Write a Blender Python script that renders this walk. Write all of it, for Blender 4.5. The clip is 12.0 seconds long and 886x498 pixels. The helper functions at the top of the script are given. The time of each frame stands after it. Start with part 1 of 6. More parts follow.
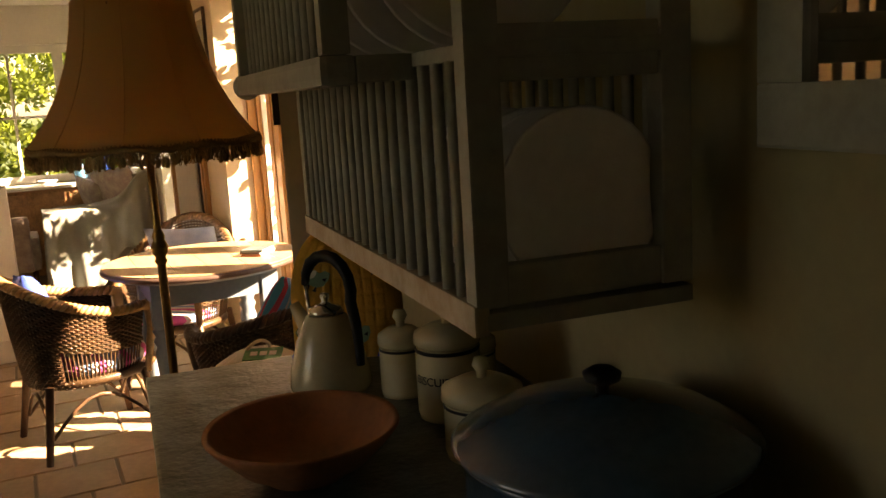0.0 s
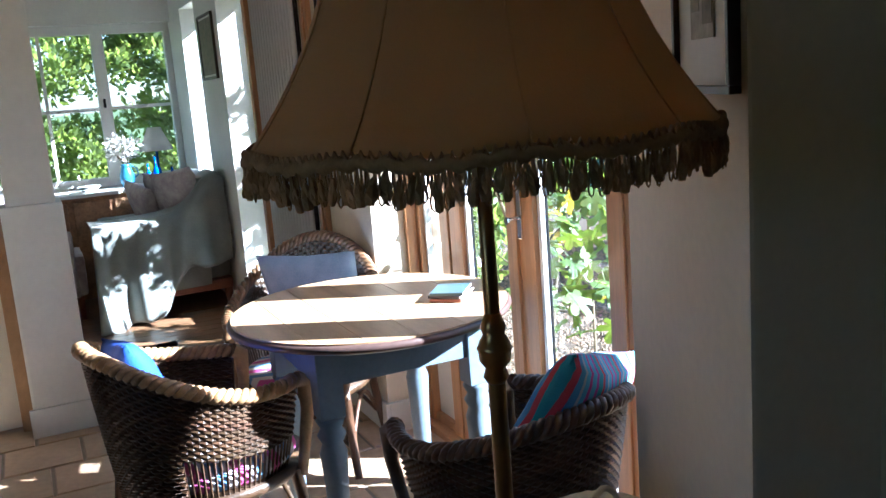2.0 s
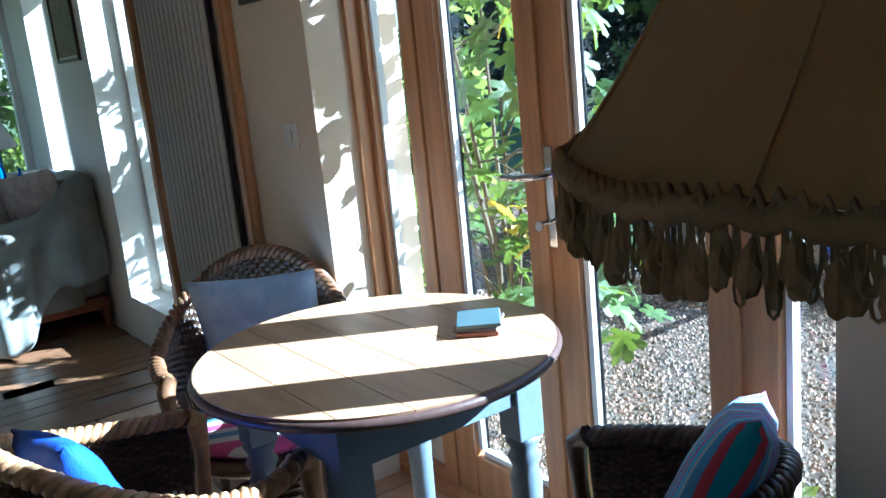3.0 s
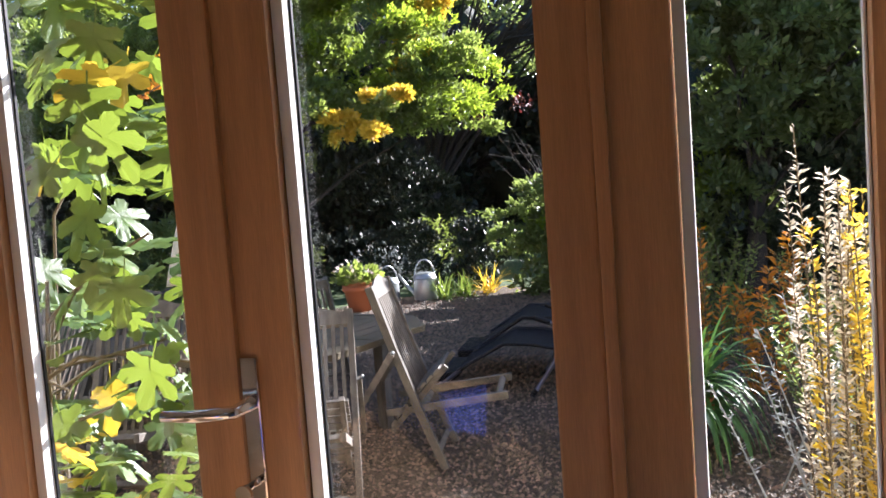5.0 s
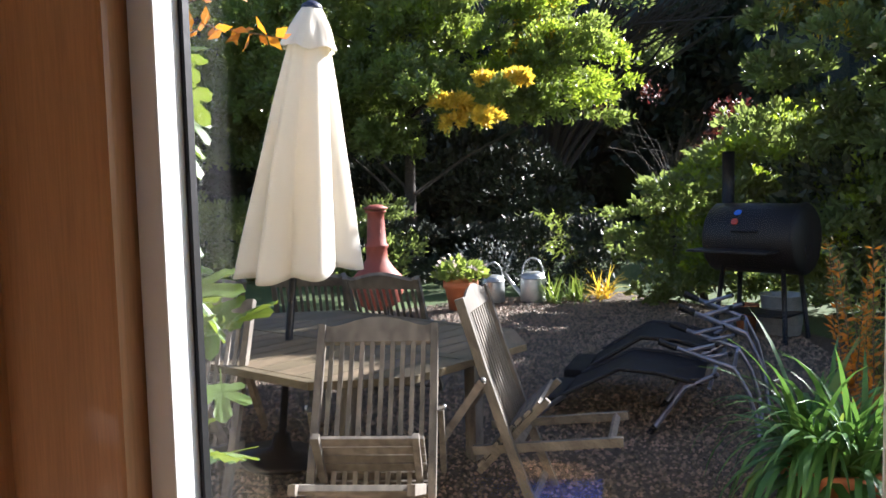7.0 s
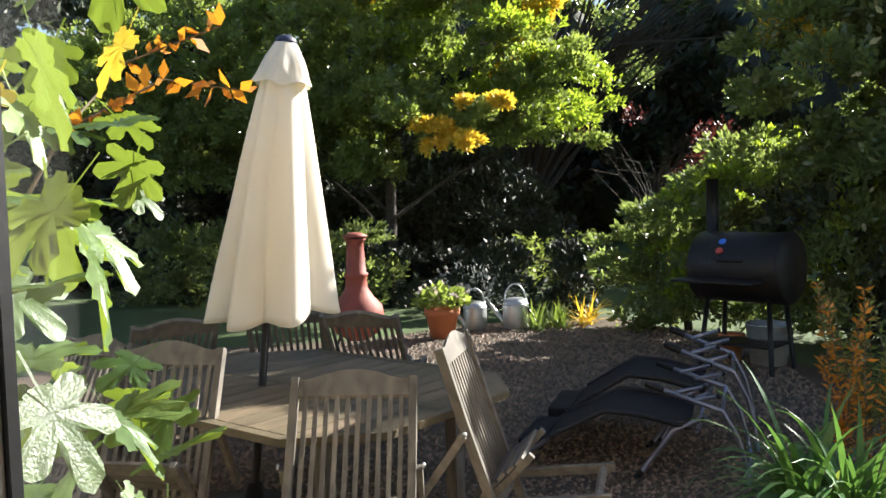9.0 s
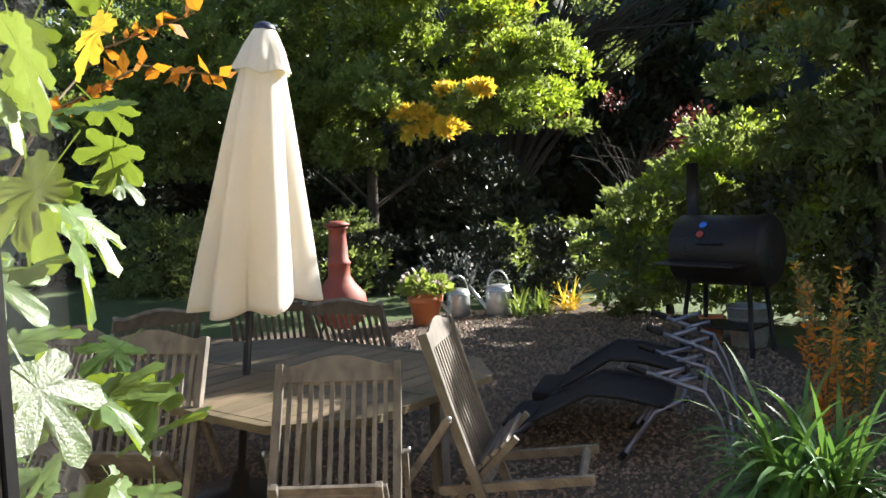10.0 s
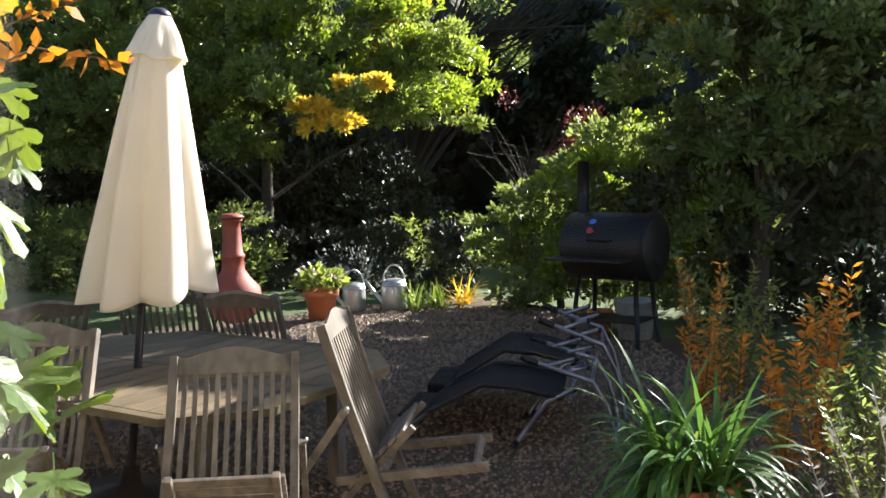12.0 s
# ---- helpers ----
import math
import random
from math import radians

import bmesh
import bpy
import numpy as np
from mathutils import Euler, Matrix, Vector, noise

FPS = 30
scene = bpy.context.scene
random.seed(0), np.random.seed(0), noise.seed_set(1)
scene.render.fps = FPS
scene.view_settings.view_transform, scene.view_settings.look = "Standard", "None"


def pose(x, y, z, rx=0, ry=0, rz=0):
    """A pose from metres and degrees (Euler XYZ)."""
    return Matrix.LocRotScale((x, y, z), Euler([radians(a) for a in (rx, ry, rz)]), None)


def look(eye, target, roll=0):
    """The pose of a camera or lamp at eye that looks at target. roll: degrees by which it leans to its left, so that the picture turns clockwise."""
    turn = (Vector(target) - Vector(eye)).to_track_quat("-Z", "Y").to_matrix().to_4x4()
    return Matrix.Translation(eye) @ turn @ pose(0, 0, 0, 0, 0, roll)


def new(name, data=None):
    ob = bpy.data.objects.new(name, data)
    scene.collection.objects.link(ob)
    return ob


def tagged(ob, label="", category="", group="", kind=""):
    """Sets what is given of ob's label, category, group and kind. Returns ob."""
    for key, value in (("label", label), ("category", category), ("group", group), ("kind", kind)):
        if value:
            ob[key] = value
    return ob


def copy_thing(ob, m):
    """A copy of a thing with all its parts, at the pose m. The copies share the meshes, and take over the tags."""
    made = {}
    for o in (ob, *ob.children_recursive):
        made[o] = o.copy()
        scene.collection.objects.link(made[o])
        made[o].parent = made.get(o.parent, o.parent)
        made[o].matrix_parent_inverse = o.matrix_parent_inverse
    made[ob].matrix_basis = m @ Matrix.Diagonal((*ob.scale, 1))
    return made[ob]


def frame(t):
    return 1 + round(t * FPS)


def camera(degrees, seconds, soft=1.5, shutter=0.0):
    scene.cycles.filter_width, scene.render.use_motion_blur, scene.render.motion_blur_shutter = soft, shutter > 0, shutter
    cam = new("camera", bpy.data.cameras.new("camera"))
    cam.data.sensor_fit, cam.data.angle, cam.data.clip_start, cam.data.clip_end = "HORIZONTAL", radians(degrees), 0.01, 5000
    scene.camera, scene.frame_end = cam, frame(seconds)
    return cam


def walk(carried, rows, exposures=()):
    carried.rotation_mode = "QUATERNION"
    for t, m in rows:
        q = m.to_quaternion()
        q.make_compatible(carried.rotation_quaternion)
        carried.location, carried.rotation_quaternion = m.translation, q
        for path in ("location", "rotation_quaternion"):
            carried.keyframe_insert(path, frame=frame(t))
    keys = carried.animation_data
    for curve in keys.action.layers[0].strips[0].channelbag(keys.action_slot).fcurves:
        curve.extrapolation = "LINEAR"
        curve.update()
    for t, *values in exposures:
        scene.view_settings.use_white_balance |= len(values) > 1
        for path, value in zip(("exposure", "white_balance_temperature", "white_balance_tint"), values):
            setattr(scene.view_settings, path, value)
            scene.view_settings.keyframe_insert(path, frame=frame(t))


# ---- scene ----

LENS = 53.19
PATH = [
    (0.0, -0.039, 0.026, 1.433, 79.85, 3.33, -25.67),
    (0.5, -0.16, 0.43, 1.411, 77.96, 4.52, -27.62),
    (1.0, -0.205, 0.816, 1.414, 78.35, 4.51, -28.06),
    (1.5, -0.248, 1.179, 1.42, 79.23, 4.17, -27.48),
    (2.0, -0.261, 1.54, 1.41, 79.37, 4.36, -25.59),
    (2.5, -0.261, 1.963, 1.415, 77.63, 6.09, -27.04),
    (3.0, -0.359, 2.331, 1.423, 77.2, 5.63, -36.28),
    (3.5, -0.316, 2.662, 1.383, 78.02, 5.32, -46.93),
    (3.7, -0.309, 2.782, 1.393, 78.65, 5.12, -51.47),
    (5.5, 0.145, 3.396, 1.405, 86.66, 4.22, -75.2),
    (6.0, 0.343, 3.478, 1.393, 85.79, 2.42, -71.77),
    (6.5, 0.585, 3.503, 1.39, 85.03, 1.56, -65.65),
    (8.5, 0.956, 3.581, 1.509, 85.99, 1, -65.97),
    (9.0, 0.935, 3.579, 1.531, 86.13, 1.49, -66.65),
    (9.5, 0.933, 3.578, 1.522, 85.94, 1.87, -67),
    (10.0, 0.925, 3.574, 1.517, 85.36, 2.17, -67.83),
    (10.5, 0.905, 3.572, 1.513, 85.2, 2.19, -68.16),
    (11.0, 0.89, 3.572, 1.51, 85.11, 2.08, -68.76),
    (11.5, 0.885, 3.573, 1.513, 84.94, 1.41, -71.39),
    (12.0, 0.869, 3.572, 1.508, 84.89, 1.09, -74.57),
]
cam = camera(LENS, 12.0)
walk(cam, [(t, pose(x, y, z, a, b, c)) for t, x, y, z, a, b, c in PATH],
     exposures=[(0, 3.45, 11500, 26), (0.5, 3.6, 6700, 15), (1.0, 3.55, 5550, 12), (1.5, 3.45, 5100, 11), (2.0, 3.3, 4750, 8),
                (3.0, 2.7, 4350, 0), (3.7, 2.45, 4750, 3), (5.5, 2.35, 5750, 22), (6.5, 2.3, 5700, 18), (8.5, 2.05, 6150, 10), (12, 2.08, 6200, 13)])

# ---- light ----
SUN_EL = radians(30)
SUN_TO = Vector((0.84 * math.cos(SUN_EL), -0.54 * math.cos(SUN_EL), math.sin(SUN_EL)))
world = bpy.data.worlds.new("sky")
scene.world = world
world.use_nodes = True
wn = world.node_tree.nodes
sky = wn.new("ShaderNodeTexSky")
sky.sky_type = "NISHITA"
sky.sun_disc = False
sky.sun_elevation = SUN_EL
sky.sun_rotation = math.atan2(SUN_TO.x, SUN_TO.y)
world.node_tree.links.new(sky.outputs[0], wn["Background"].inputs[0])
wn["Background"].inputs[1].default_value = 0.048
sun = new("sun", bpy.data.lights.new("sun", "SUN"))
sun.data.energy, sun.data.angle, sun.data.color = 5.0, radians(0.5), (1.0, 0.93, 0.82)
sun.matrix_world = look((0, 0, 20), Vector((0, 0, 20)) - SUN_TO)


# ---- materials ----
def mat(name, col, rough=0.6, metal=0.0, var=0.15, scale=8.0, bump=0.15, fine=60.0, stretch=(1, 1, 1), coat=0.0,
        spec=0.5, transm=0.0, trans_col=None, col2=None, island=0.0, rnd=0.0, sheen=0.0, dist=0.01):
    """Node material: base colour mixed with a second one by coarse and fine noise, with bump."""
    m = bpy.data.materials.new(name)
    m.use_nodes = True
    nt = m.node_tree
    n, li = nt.nodes, nt.links
    b = n["Principled BSDF"]
    tc = n.new("ShaderNodeTexCoord")
    mp = n.new("ShaderNodeMapping")
    mp.inputs["Scale"].default_value = stretch
    li.new(tc.outputs["Object"], mp.inputs[0])
    n1 = n.new("ShaderNodeTexNoise")
    n1.inputs["Scale"].default_value, n1.inputs["Detail"].default_value = scale, 5
    n2 = n.new("ShaderNodeTexNoise")
    n2.inputs["Scale"].default_value, n2.inputs["Detail"].default_value = fine, 3
    li.new(mp.outputs[0], n1.inputs[0])
    li.new(mp.outputs[0], n2.inputs[0])
    mx = n.new("ShaderNodeMath")
    mx.operation = "MULTIPLY_ADD"
    li.new(n1.outputs[0], mx.inputs[0])
    mx.inputs[1].default_value = 0.65
    sc = n.new("ShaderNodeMath")
    sc.operation = "MULTIPLY"
    sc.inputs[1].default_value = 0.35
    li.new(n2.outputs[0], sc.inputs[0])
    li.new(sc.outputs[0], mx.inputs[2])
    ramp = n.new("ShaderNodeMapRange")
    ramp.inputs[1].default_value, ramp.inputs[2].default_value = 0.3, 0.7
    li.new(mx.outputs[0], ramp.inputs[0])
    mix = n.new("ShaderNodeMix")
    mix.data_type = "RGBA"
    c2 = col2 or [c * (1 - var * 2) for c in col]
    c1 = col if col2 else [min(1, c * (1 + var * 0.6)) for c in col]
    mix.inputs[6].default_value, mix.inputs[7].default_value = (*c2, 1), (*c1, 1)
    li.new(ramp.outputs[0], mix.inputs[0])
    out = mix.outputs[2]
    if island or rnd:
        hs = n.new("ShaderNodeHueSaturation")
        src = n.new("ShaderNodeNewGeometry").outputs["Random Per Island"] if island else n.new("ShaderNodeObjectInfo").outputs["Random"]
        k = island or rnd
        mr = n.new("ShaderNodeMapRange")
        mr.inputs[3].default_value, mr.inputs[4].default_value = 1 - k, 1 + k
        li.new(src, mr.inputs[0])
        li.new(mr.outputs[0], hs.inputs["Value"])
        mh = n.new("ShaderNodeMapRange")
        mh.inputs[3].default_value, mh.inputs[4].default_value = 0.5 + 0.04 * k, 0.5 - 0.04 * k
        li.new(src, mh.inputs[0])
        li.new(mh.outputs[0], hs.inputs["Hue"])
        li.new(out, hs.inputs["Color"])
        out = hs.outputs[0]
    li.new(out, b.inputs["Base Color"])
    b.inputs["Roughness"].default_value, b.inputs["Metallic"].default_value = rough, metal
    b.inputs["Specular IOR Level"].default_value = spec
    b.inputs["Coat Weight"].default_value = coat
    b.inputs["Sheen Weight"].default_value = sheen
    if bump:
        bp = n.new("ShaderNodeBump")
        bp.inputs["Strength"].default_value, bp.inputs["Distance"].default_value = bump, dist
        li.new(mx.outputs[0], bp.inputs["Height"])
        li.new(bp.outputs[0], b.inputs["Normal"])
    if transm:
        tr = n.new("ShaderNodeBsdfTranslucent")
        if trans_col:
            tr.inputs[0].default_value = (*trans_col, 1)
        else:
            li.new(out, tr.inputs[0])
        ms = n.new("ShaderNodeMixShader")
        ms.inputs[0].default_value = transm
        li.new(b.outputs[0], ms.inputs[1])
        li.new(tr.outputs[0], ms.inputs[2])
        li.new(ms.outputs[0], n["Material Output"].inputs[0])
    return m


def glass_mat(name, tint=(1, 1, 1), gloss=0.022):
    m = bpy.data.materials.new(name)
    m.use_nodes = True
    n, li = m.node_tree.nodes, m.node_tree.links
    t = n.new("ShaderNodeBsdfTransparent")
    t.inputs[0].default_value = (*tint, 1)
    g = n.new("ShaderNodeBsdfGlossy")
    g.inputs["Roughness"].default_value = 0.01
    fr = n.new("ShaderNodeLayerWeight")
    fr.inputs[0].default_value = 0.5
    pw = n.new("ShaderNodeMath")
    pw.operation = "POWER"
    pw.inputs[1].default_value = 5.0
    li.new(fr.outputs["Facing"], pw.inputs[0])
    ma = n.new("ShaderNodeMath")
    ma.operation = "MULTIPLY_ADD"
    ma.inputs[1].default_value, ma.inputs[2].default_value = 0.5, gloss
    li.new(pw.outputs[0], ma.inputs[0])
    ms = n.new("ShaderNodeMixShader")
    li.new(ma.outputs[0], ms.inputs[0])
    li.new(t.outputs[0], ms.inputs[1])
    li.new(g.outputs[0], ms.inputs[2])
    li.new(ms.outputs[0], n["Material Output"].inputs[0])
    return m


PLASTER = mat("cream_plaster", (0.78, 0.68, 0.53), 0.85, var=0.06, scale=2.5, bump=0.12, fine=45)
# Sage base; the dim warm kitchen light is put into this darker colour.
WALLDIM = mat("dimmed_sage_plaster", (0.36, 0.31, 0.18), 0.85, var=0.08, scale=2.0, bump=0.12, fine=45)
WHITEP = mat("white_paint", (0.78, 0.76, 0.70), 0.5, var=0.05, scale=4, bump=0.08, fine=40)
BEADW = mat("white_bead_paint", (0.85, 0.85, 0.84), 0.4, var=0.03, scale=5, bump=0.04)
TIMBER = mat("tan_stained_timber", (0.58, 0.30, 0.128), 0.42, var=0.18, scale=5, bump=0.3, fine=90, stretch=(6, 6, 0.35), coat=0.15, dist=0.002)
PINE = mat("pine_boards", (0.47, 0.30, 0.165), 0.45, var=0.16, scale=3, bump=0.2, fine=40, stretch=(8, 0.6, 4), rnd=0.10, dist=0.002)
# Table edge in shade: its darkness is put into this colour.
PINEUNLIT = mat("unlit_table_edge", (0.10, 0.06, 0.05), 0.4, var=0.2, scale=6, bump=0.2)
BLUEGREY = mat("blue_grey_paint", (0.16, 0.21, 0.26), 0.5, var=0.12, scale=6, bump=0.15)
TILE = mat("terracotta_tile", (0.55, 0.38, 0.24), 0.35, var=0.16, scale=5, bump=0.15, fine=35, rnd=0.16, dist=0.003)
GROUT = mat("grey_grout", (0.30, 0.25, 0.20), 0.9, var=0.1, scale=30, bump=0.3)
OAK = mat("oak_floor", (0.24, 0.13, 0.065), 0.35, var=0.2, scale=3, bump=0.15, fine=50, stretch=(1, 8, 1), rnd=0.14, dist=0.002)
WICKER = mat("dark_wicker", (0.085, 0.045, 0.022), 0.38, var=0.3, scale=20, bump=0.3, fine=200, island=0.3)
WICKERM = mat("brown_wicker", (0.24, 0.13, 0.06), 0.4, var=0.3, scale=20, bump=0.3, fine=200, island=0.3)
WICKERL = mat("honey_wicker", (0.50, 0.30, 0.14), 0.42, var=0.22, scale=20, bump=0.3, fine=200, island=0.25)
SHADEM = mat("peach_lamp_cloth", (0.52, 0.37, 0.18), 0.8, var=0.06, scale=6, bump=0.25, fine=350, stretch=(1, 1, 0.4), transm=0.55, trans_col=(0.66, 0.43, 0.18), sheen=0.2)
FRINGE = mat("tan_fringe", (0.44, 0.27, 0.12), 0.8, var=0.2, scale=20, bump=0.3, fine=200, island=0.2, transm=0.15)
BRASS = mat("aged_brass", (0.34, 0.22, 0.09), 0.32, metal=1.0, var=0.2, scale=12, bump=0.08)
CHROME = mat("chrome", (0.75, 0.75, 0.76), 0.12, metal=1.0, var=0.05, scale=10, bump=0.02)
GLASS = glass_mat("window_glass")
LEAF1 = mat("green_leaf", (0.12, 0.165, 0.05), 0.32, spec=0.7, var=0.35, scale=0.7, bump=0, fine=5, island=0.45, transm=0.45, trans_col=(0.36, 0.46, 0.08))
LEAF2 = mat("yellow_green_leaf", (0.17, 0.24, 0.03), 0.5, var=0.3, scale=0.7, bump=0, fine=5, island=0.35, transm=0.5, trans_col=(0.42, 0.55, 0.04))
LEAFY = mat("golden_leaf", (0.75, 0.54, 0.06), 0.5, var=0.2, scale=1.5, bump=0, fine=8, island=0.25, transm=0.5, trans_col=(0.85, 0.62, 0.05))
LEAFD = mat("dark_green_leaf", (0.10, 0.14, 0.05), 0.32, spec=0.7, var=0.35, scale=0.6, bump=0, fine=5, island=0.5, transm=0.4, trans_col=(0.33, 0.42, 0.10))
# Near-black leaf: the shade under the trees is put into its colour.
LEAFSHADE = mat("shade_dark_leaf", (0.022, 0.036, 0.014), 0.55, var=0.35, scale=0.6, bump=0, fine=5, island=0.5)
LEAFR = mat("red_brown_leaf", (0.20, 0.045, 0.03), 0.5, var=0.3, scale=1, bump=0, fine=5, island=0.4, transm=0.25)
LEAFO = mat("orange_leaf", (0.62, 0.24, 0.02), 0.5, var=0.3, scale=2, bump=0, fine=9, island=0.3, transm=0.3, trans_col=(0.8, 0.35, 0.02))
FIGL = mat("fig_leaf", (0.10, 0.17, 0.05), 0.4, spec=0.5, var=0.35, scale=4, bump=0.4, fine=40, rnd=0.5, transm=0.30, trans_col=(0.26, 0.36, 0.035))
FIGY = mat("yellow_fig_leaf", (0.60, 0.46, 0.05), 0.45, var=0.2, scale=5, bump=0.2, fine=30, rnd=0.2, transm=0.35, trans_col=(0.8, 0.6, 0.05))
# Also colours the dark sheet that stands for shade behind the radiator.
BARK = mat("bark_and_rib_shade", (0.045, 0.035, 0.028), 0.9, var=0.3, scale=12, bump=0.6, fine=50)
FIGBARK = mat("fig_stem", (0.13, 0.10, 0.055), 0.8, var=0.2, scale=14, bump=0.3)
TEAK = mat("weathered_teak", (0.185, 0.162, 0.130), 0.75, var=0.36, scale=7, bump=0.6, fine=90, stretch=(3, 3, 0.6), rnd=0.16, dist=0.004)
GRAVEL = mat("gravel_bed", (0.095, 0.068, 0.042), 0.9, var=0.35, scale=25, bump=0.9, fine=110, dist=0.03)
# Darker teak copy: the shade over the tabletop is put into its colour.
TEAKSHADE = mat("shade_dark_teak", (0.15, 0.118, 0.07), 0.6, spec=0.35, var=0.3, scale=5, bump=0.35, fine=70, stretch=(0.6, 4, 3), rnd=0.3, dist=0.004)
STONE = mat("gravel_stone", (0.185, 0.135, 0.085), 0.75, var=0.2, scale=20, bump=0.2, island=0.75)
LAWN = mat("lawn", (0.06, 0.10, 0.02), 0.9, var=0.3, scale=3, bump=0.6, fine=60, dist=0.03)
SOIL = mat("soil", (0.06, 0.045, 0.03), 0.95, var=0.3, scale=9, bump=0.8, fine=60, dist=0.03)
CANVAS = mat("cream_canvas", (0.88, 0.86, 0.80), 0.8, var=0.06, scale=3, bump=0.15, fine=250, transm=0.42, trans_col=(0.92, 0.83, 0.62))
BLACKM = mat("black_enamel", (0.008, 0.008, 0.010), 0.5, spec=0.3, var=0.3, scale=10, bump=0.1, fine=80)
BLACKC = mat("black_mesh_cloth", (0.008, 0.008, 0.011), 0.75, spec=0.2, var=0.2, scale=10, bump=0.3, fine=400)
GREYTUBE = mat("blue_grey_tube", (0.20, 0.21, 0.28), 0.3, metal=0.7, var=0.1, scale=10, bump=0.05)
GALV = mat("galvanised_steel", (0.50, 0.52, 0.52), 0.42, metal=0.75, var=0.15, scale=14, bump=0.1)
POT = mat("terracotta_pot", (0.50, 0.17, 0.07), 0.8, var=0.15, scale=8, bump=0.2)
RUST = mat("red_clay", (0.28, 0.06, 0.035), 0.65, var=0.25, scale=9, bump=0.3)


# ---- mesh helpers ----
def mesh_of(name, bm, material, smooth=False):
    me = bpy.data.meshes.new(name)
    bm.normal_update()
    bm.to_mesh(me)
    bm.free()
    if material:
        me.materials.append(material)
    if smooth:
        me.shade_smooth()
    return me


def part(name, bm, material, parent=None, label="", smooth=False):
    ob = new(name, mesh_of(name, bm, material, smooth))
    ob.parent = parent
    if label:
        ob["label"] = label
    return ob


def thing(name, label, category, m=None, group="", kind=""):
    e = new(name)
    e.empty_display_size = 0.05
    if m is not None:
        e.matrix_basis = m
    return tagged(e, label, category, group, kind)


def box(bm, x0, x1, y0, y1, z0, z1, bev=0.0, m=None):
    r = bmesh.ops.create_cube(bm, size=1.0)
    vs = r["verts"]
    for v in vs:
        v.co = Vector(((x0 + x1) / 2 + v.co.x * (x1 - x0), (y0 + y1) / 2 + v.co.y * (y1 - y0), (z0 + z1) / 2 + v.co.z * (z1 - z0)))
    if m is not None:
        bmesh.ops.transform(bm, matrix=m, verts=vs)
    if bev:
        es = list({e for v in vs for e in v.link_edges})
        bmesh.ops.bevel(bm, geom=es, offset=bev, segments=2, affect="EDGES", profile=0.7)
    return bm


def boxb(*a, **k):
    return box(bmesh.new(), *a, **k)


def prism(pts, z0, z1, bev=0.0):
    bm = bmesh.new()
    lo = [bm.verts.new((x, y, z0)) for x, y in pts]
    hi = [bm.verts.new((x, y, z1)) for x, y in pts]
    bm.faces.new(lo[::-1])
    bm.faces.new(hi)
    n = len(pts)
    for i in range(n):
        bm.faces.new((lo[i], lo[(i + 1) % n], hi[(i + 1) % n], hi[i]))
    bmesh.ops.recalc_face_normals(bm, faces=bm.faces)
    if bev:
        bmesh.ops.bevel(bm, geom=bm.edges[:], offset=bev, segments=2, affect="EDGES", profile=0.7)
    return bm


def lathe(prof, seg=32, bm=None, m=None, wob=None):
    """Turn a profile of (radius, z) round the z axis."""
    bm = bm or bmesh.new()
    rings = []
    for r, z in prof:
        ring = []
        for i in range(seg):
            a = 2 * math.pi * i / seg
            k = r * (1 + (wob(a, z) if wob else 0))
            ring.append(bm.verts.new((k * math.cos(a), k * math.sin(a), z)))
        rings.append(ring)
    for p, q in zip(rings, rings[1:]):
        for i in range(seg):
            bm.faces.new((p[i], p[(i + 1) % seg], q[(i + 1) % seg], q[i]))
    if prof[0][0] > 1e-4:
        bm.faces.new(rings[0][::-1])
    if prof[-1][0] > 1e-4:
        bm.faces.new(rings[-1])
    if m is not None:
        bmesh.ops.transform(bm, matrix=m, verts=[v for r in rings for v in r])
    return bm


def tube(pts, rad, seg=8, bm=None, closed=False):
    """A round bar along points; rad is one radius or one for each point."""
    bm = bm or bmesh.new()
    pts = [Vector(p) for p in pts]
    n = len(pts)
    rads = rad if hasattr(rad, "__len__") else [rad] * n
    rings = []
    up = None
    for i, p in enumerate(pts):
        d = (pts[(i + 1) % n] - pts[i - 1]) if closed else (pts[min(i + 1, n - 1)] - pts[max(i - 1, 0)])
        d.normalize()
        if up is None:
            up = Vector((0, 0, 1)) if abs(d.z) < 0.9 else Vector((1, 0, 0))
        s = d.cross(up)
        if s.length < 1e-5:
            s = d.cross(Vector((0, 1, 0.3)))
        s.normalize()
        up = s.cross(d).normalized()
        rings.append([bm.verts.new(p + rads[i] * (math.cos(2 * math.pi * k / seg) * s + math.sin(2 * math.pi * k / seg) * up)) for k in range(seg)])
    for i in range(n if closed else n - 1):
        p, q = rings[i], rings[(i + 1) % n]
        for k in range(seg):
            bm.faces.new((p[k], p[(k + 1) % seg], q[(k + 1) % seg], q[k]))
    if not closed:
        bm.faces.new(rings[0])
        bm.faces.new(rings[-1][::-1])
    return bm


def bar(a, b, w, h, bev=0.003, bm=None):
    """A squared bar from a to b, w wide and h thick."""
    a, b = Vector(a), Vector(b)
    d = b - a
    q = d.to_track_quat("Z", "Y").to_matrix().to_4x4()
    return box(bm or bmesh.new(), -w / 2, w / 2, -h / 2, h / 2, 0, d.length, bev, Matrix.Translation(a) @ q)


def raw(name, verts, faces, material, parent=None, smooth=False, label=""):
    me = bpy.data.meshes.new(name)
    me.from_pydata(verts, [], faces)
    me.materials.append(material)
    if smooth:
        me.shade_smooth()
    ob = new(name, me)
    ob.parent = parent
    if label:
        ob["label"] = label
    return ob


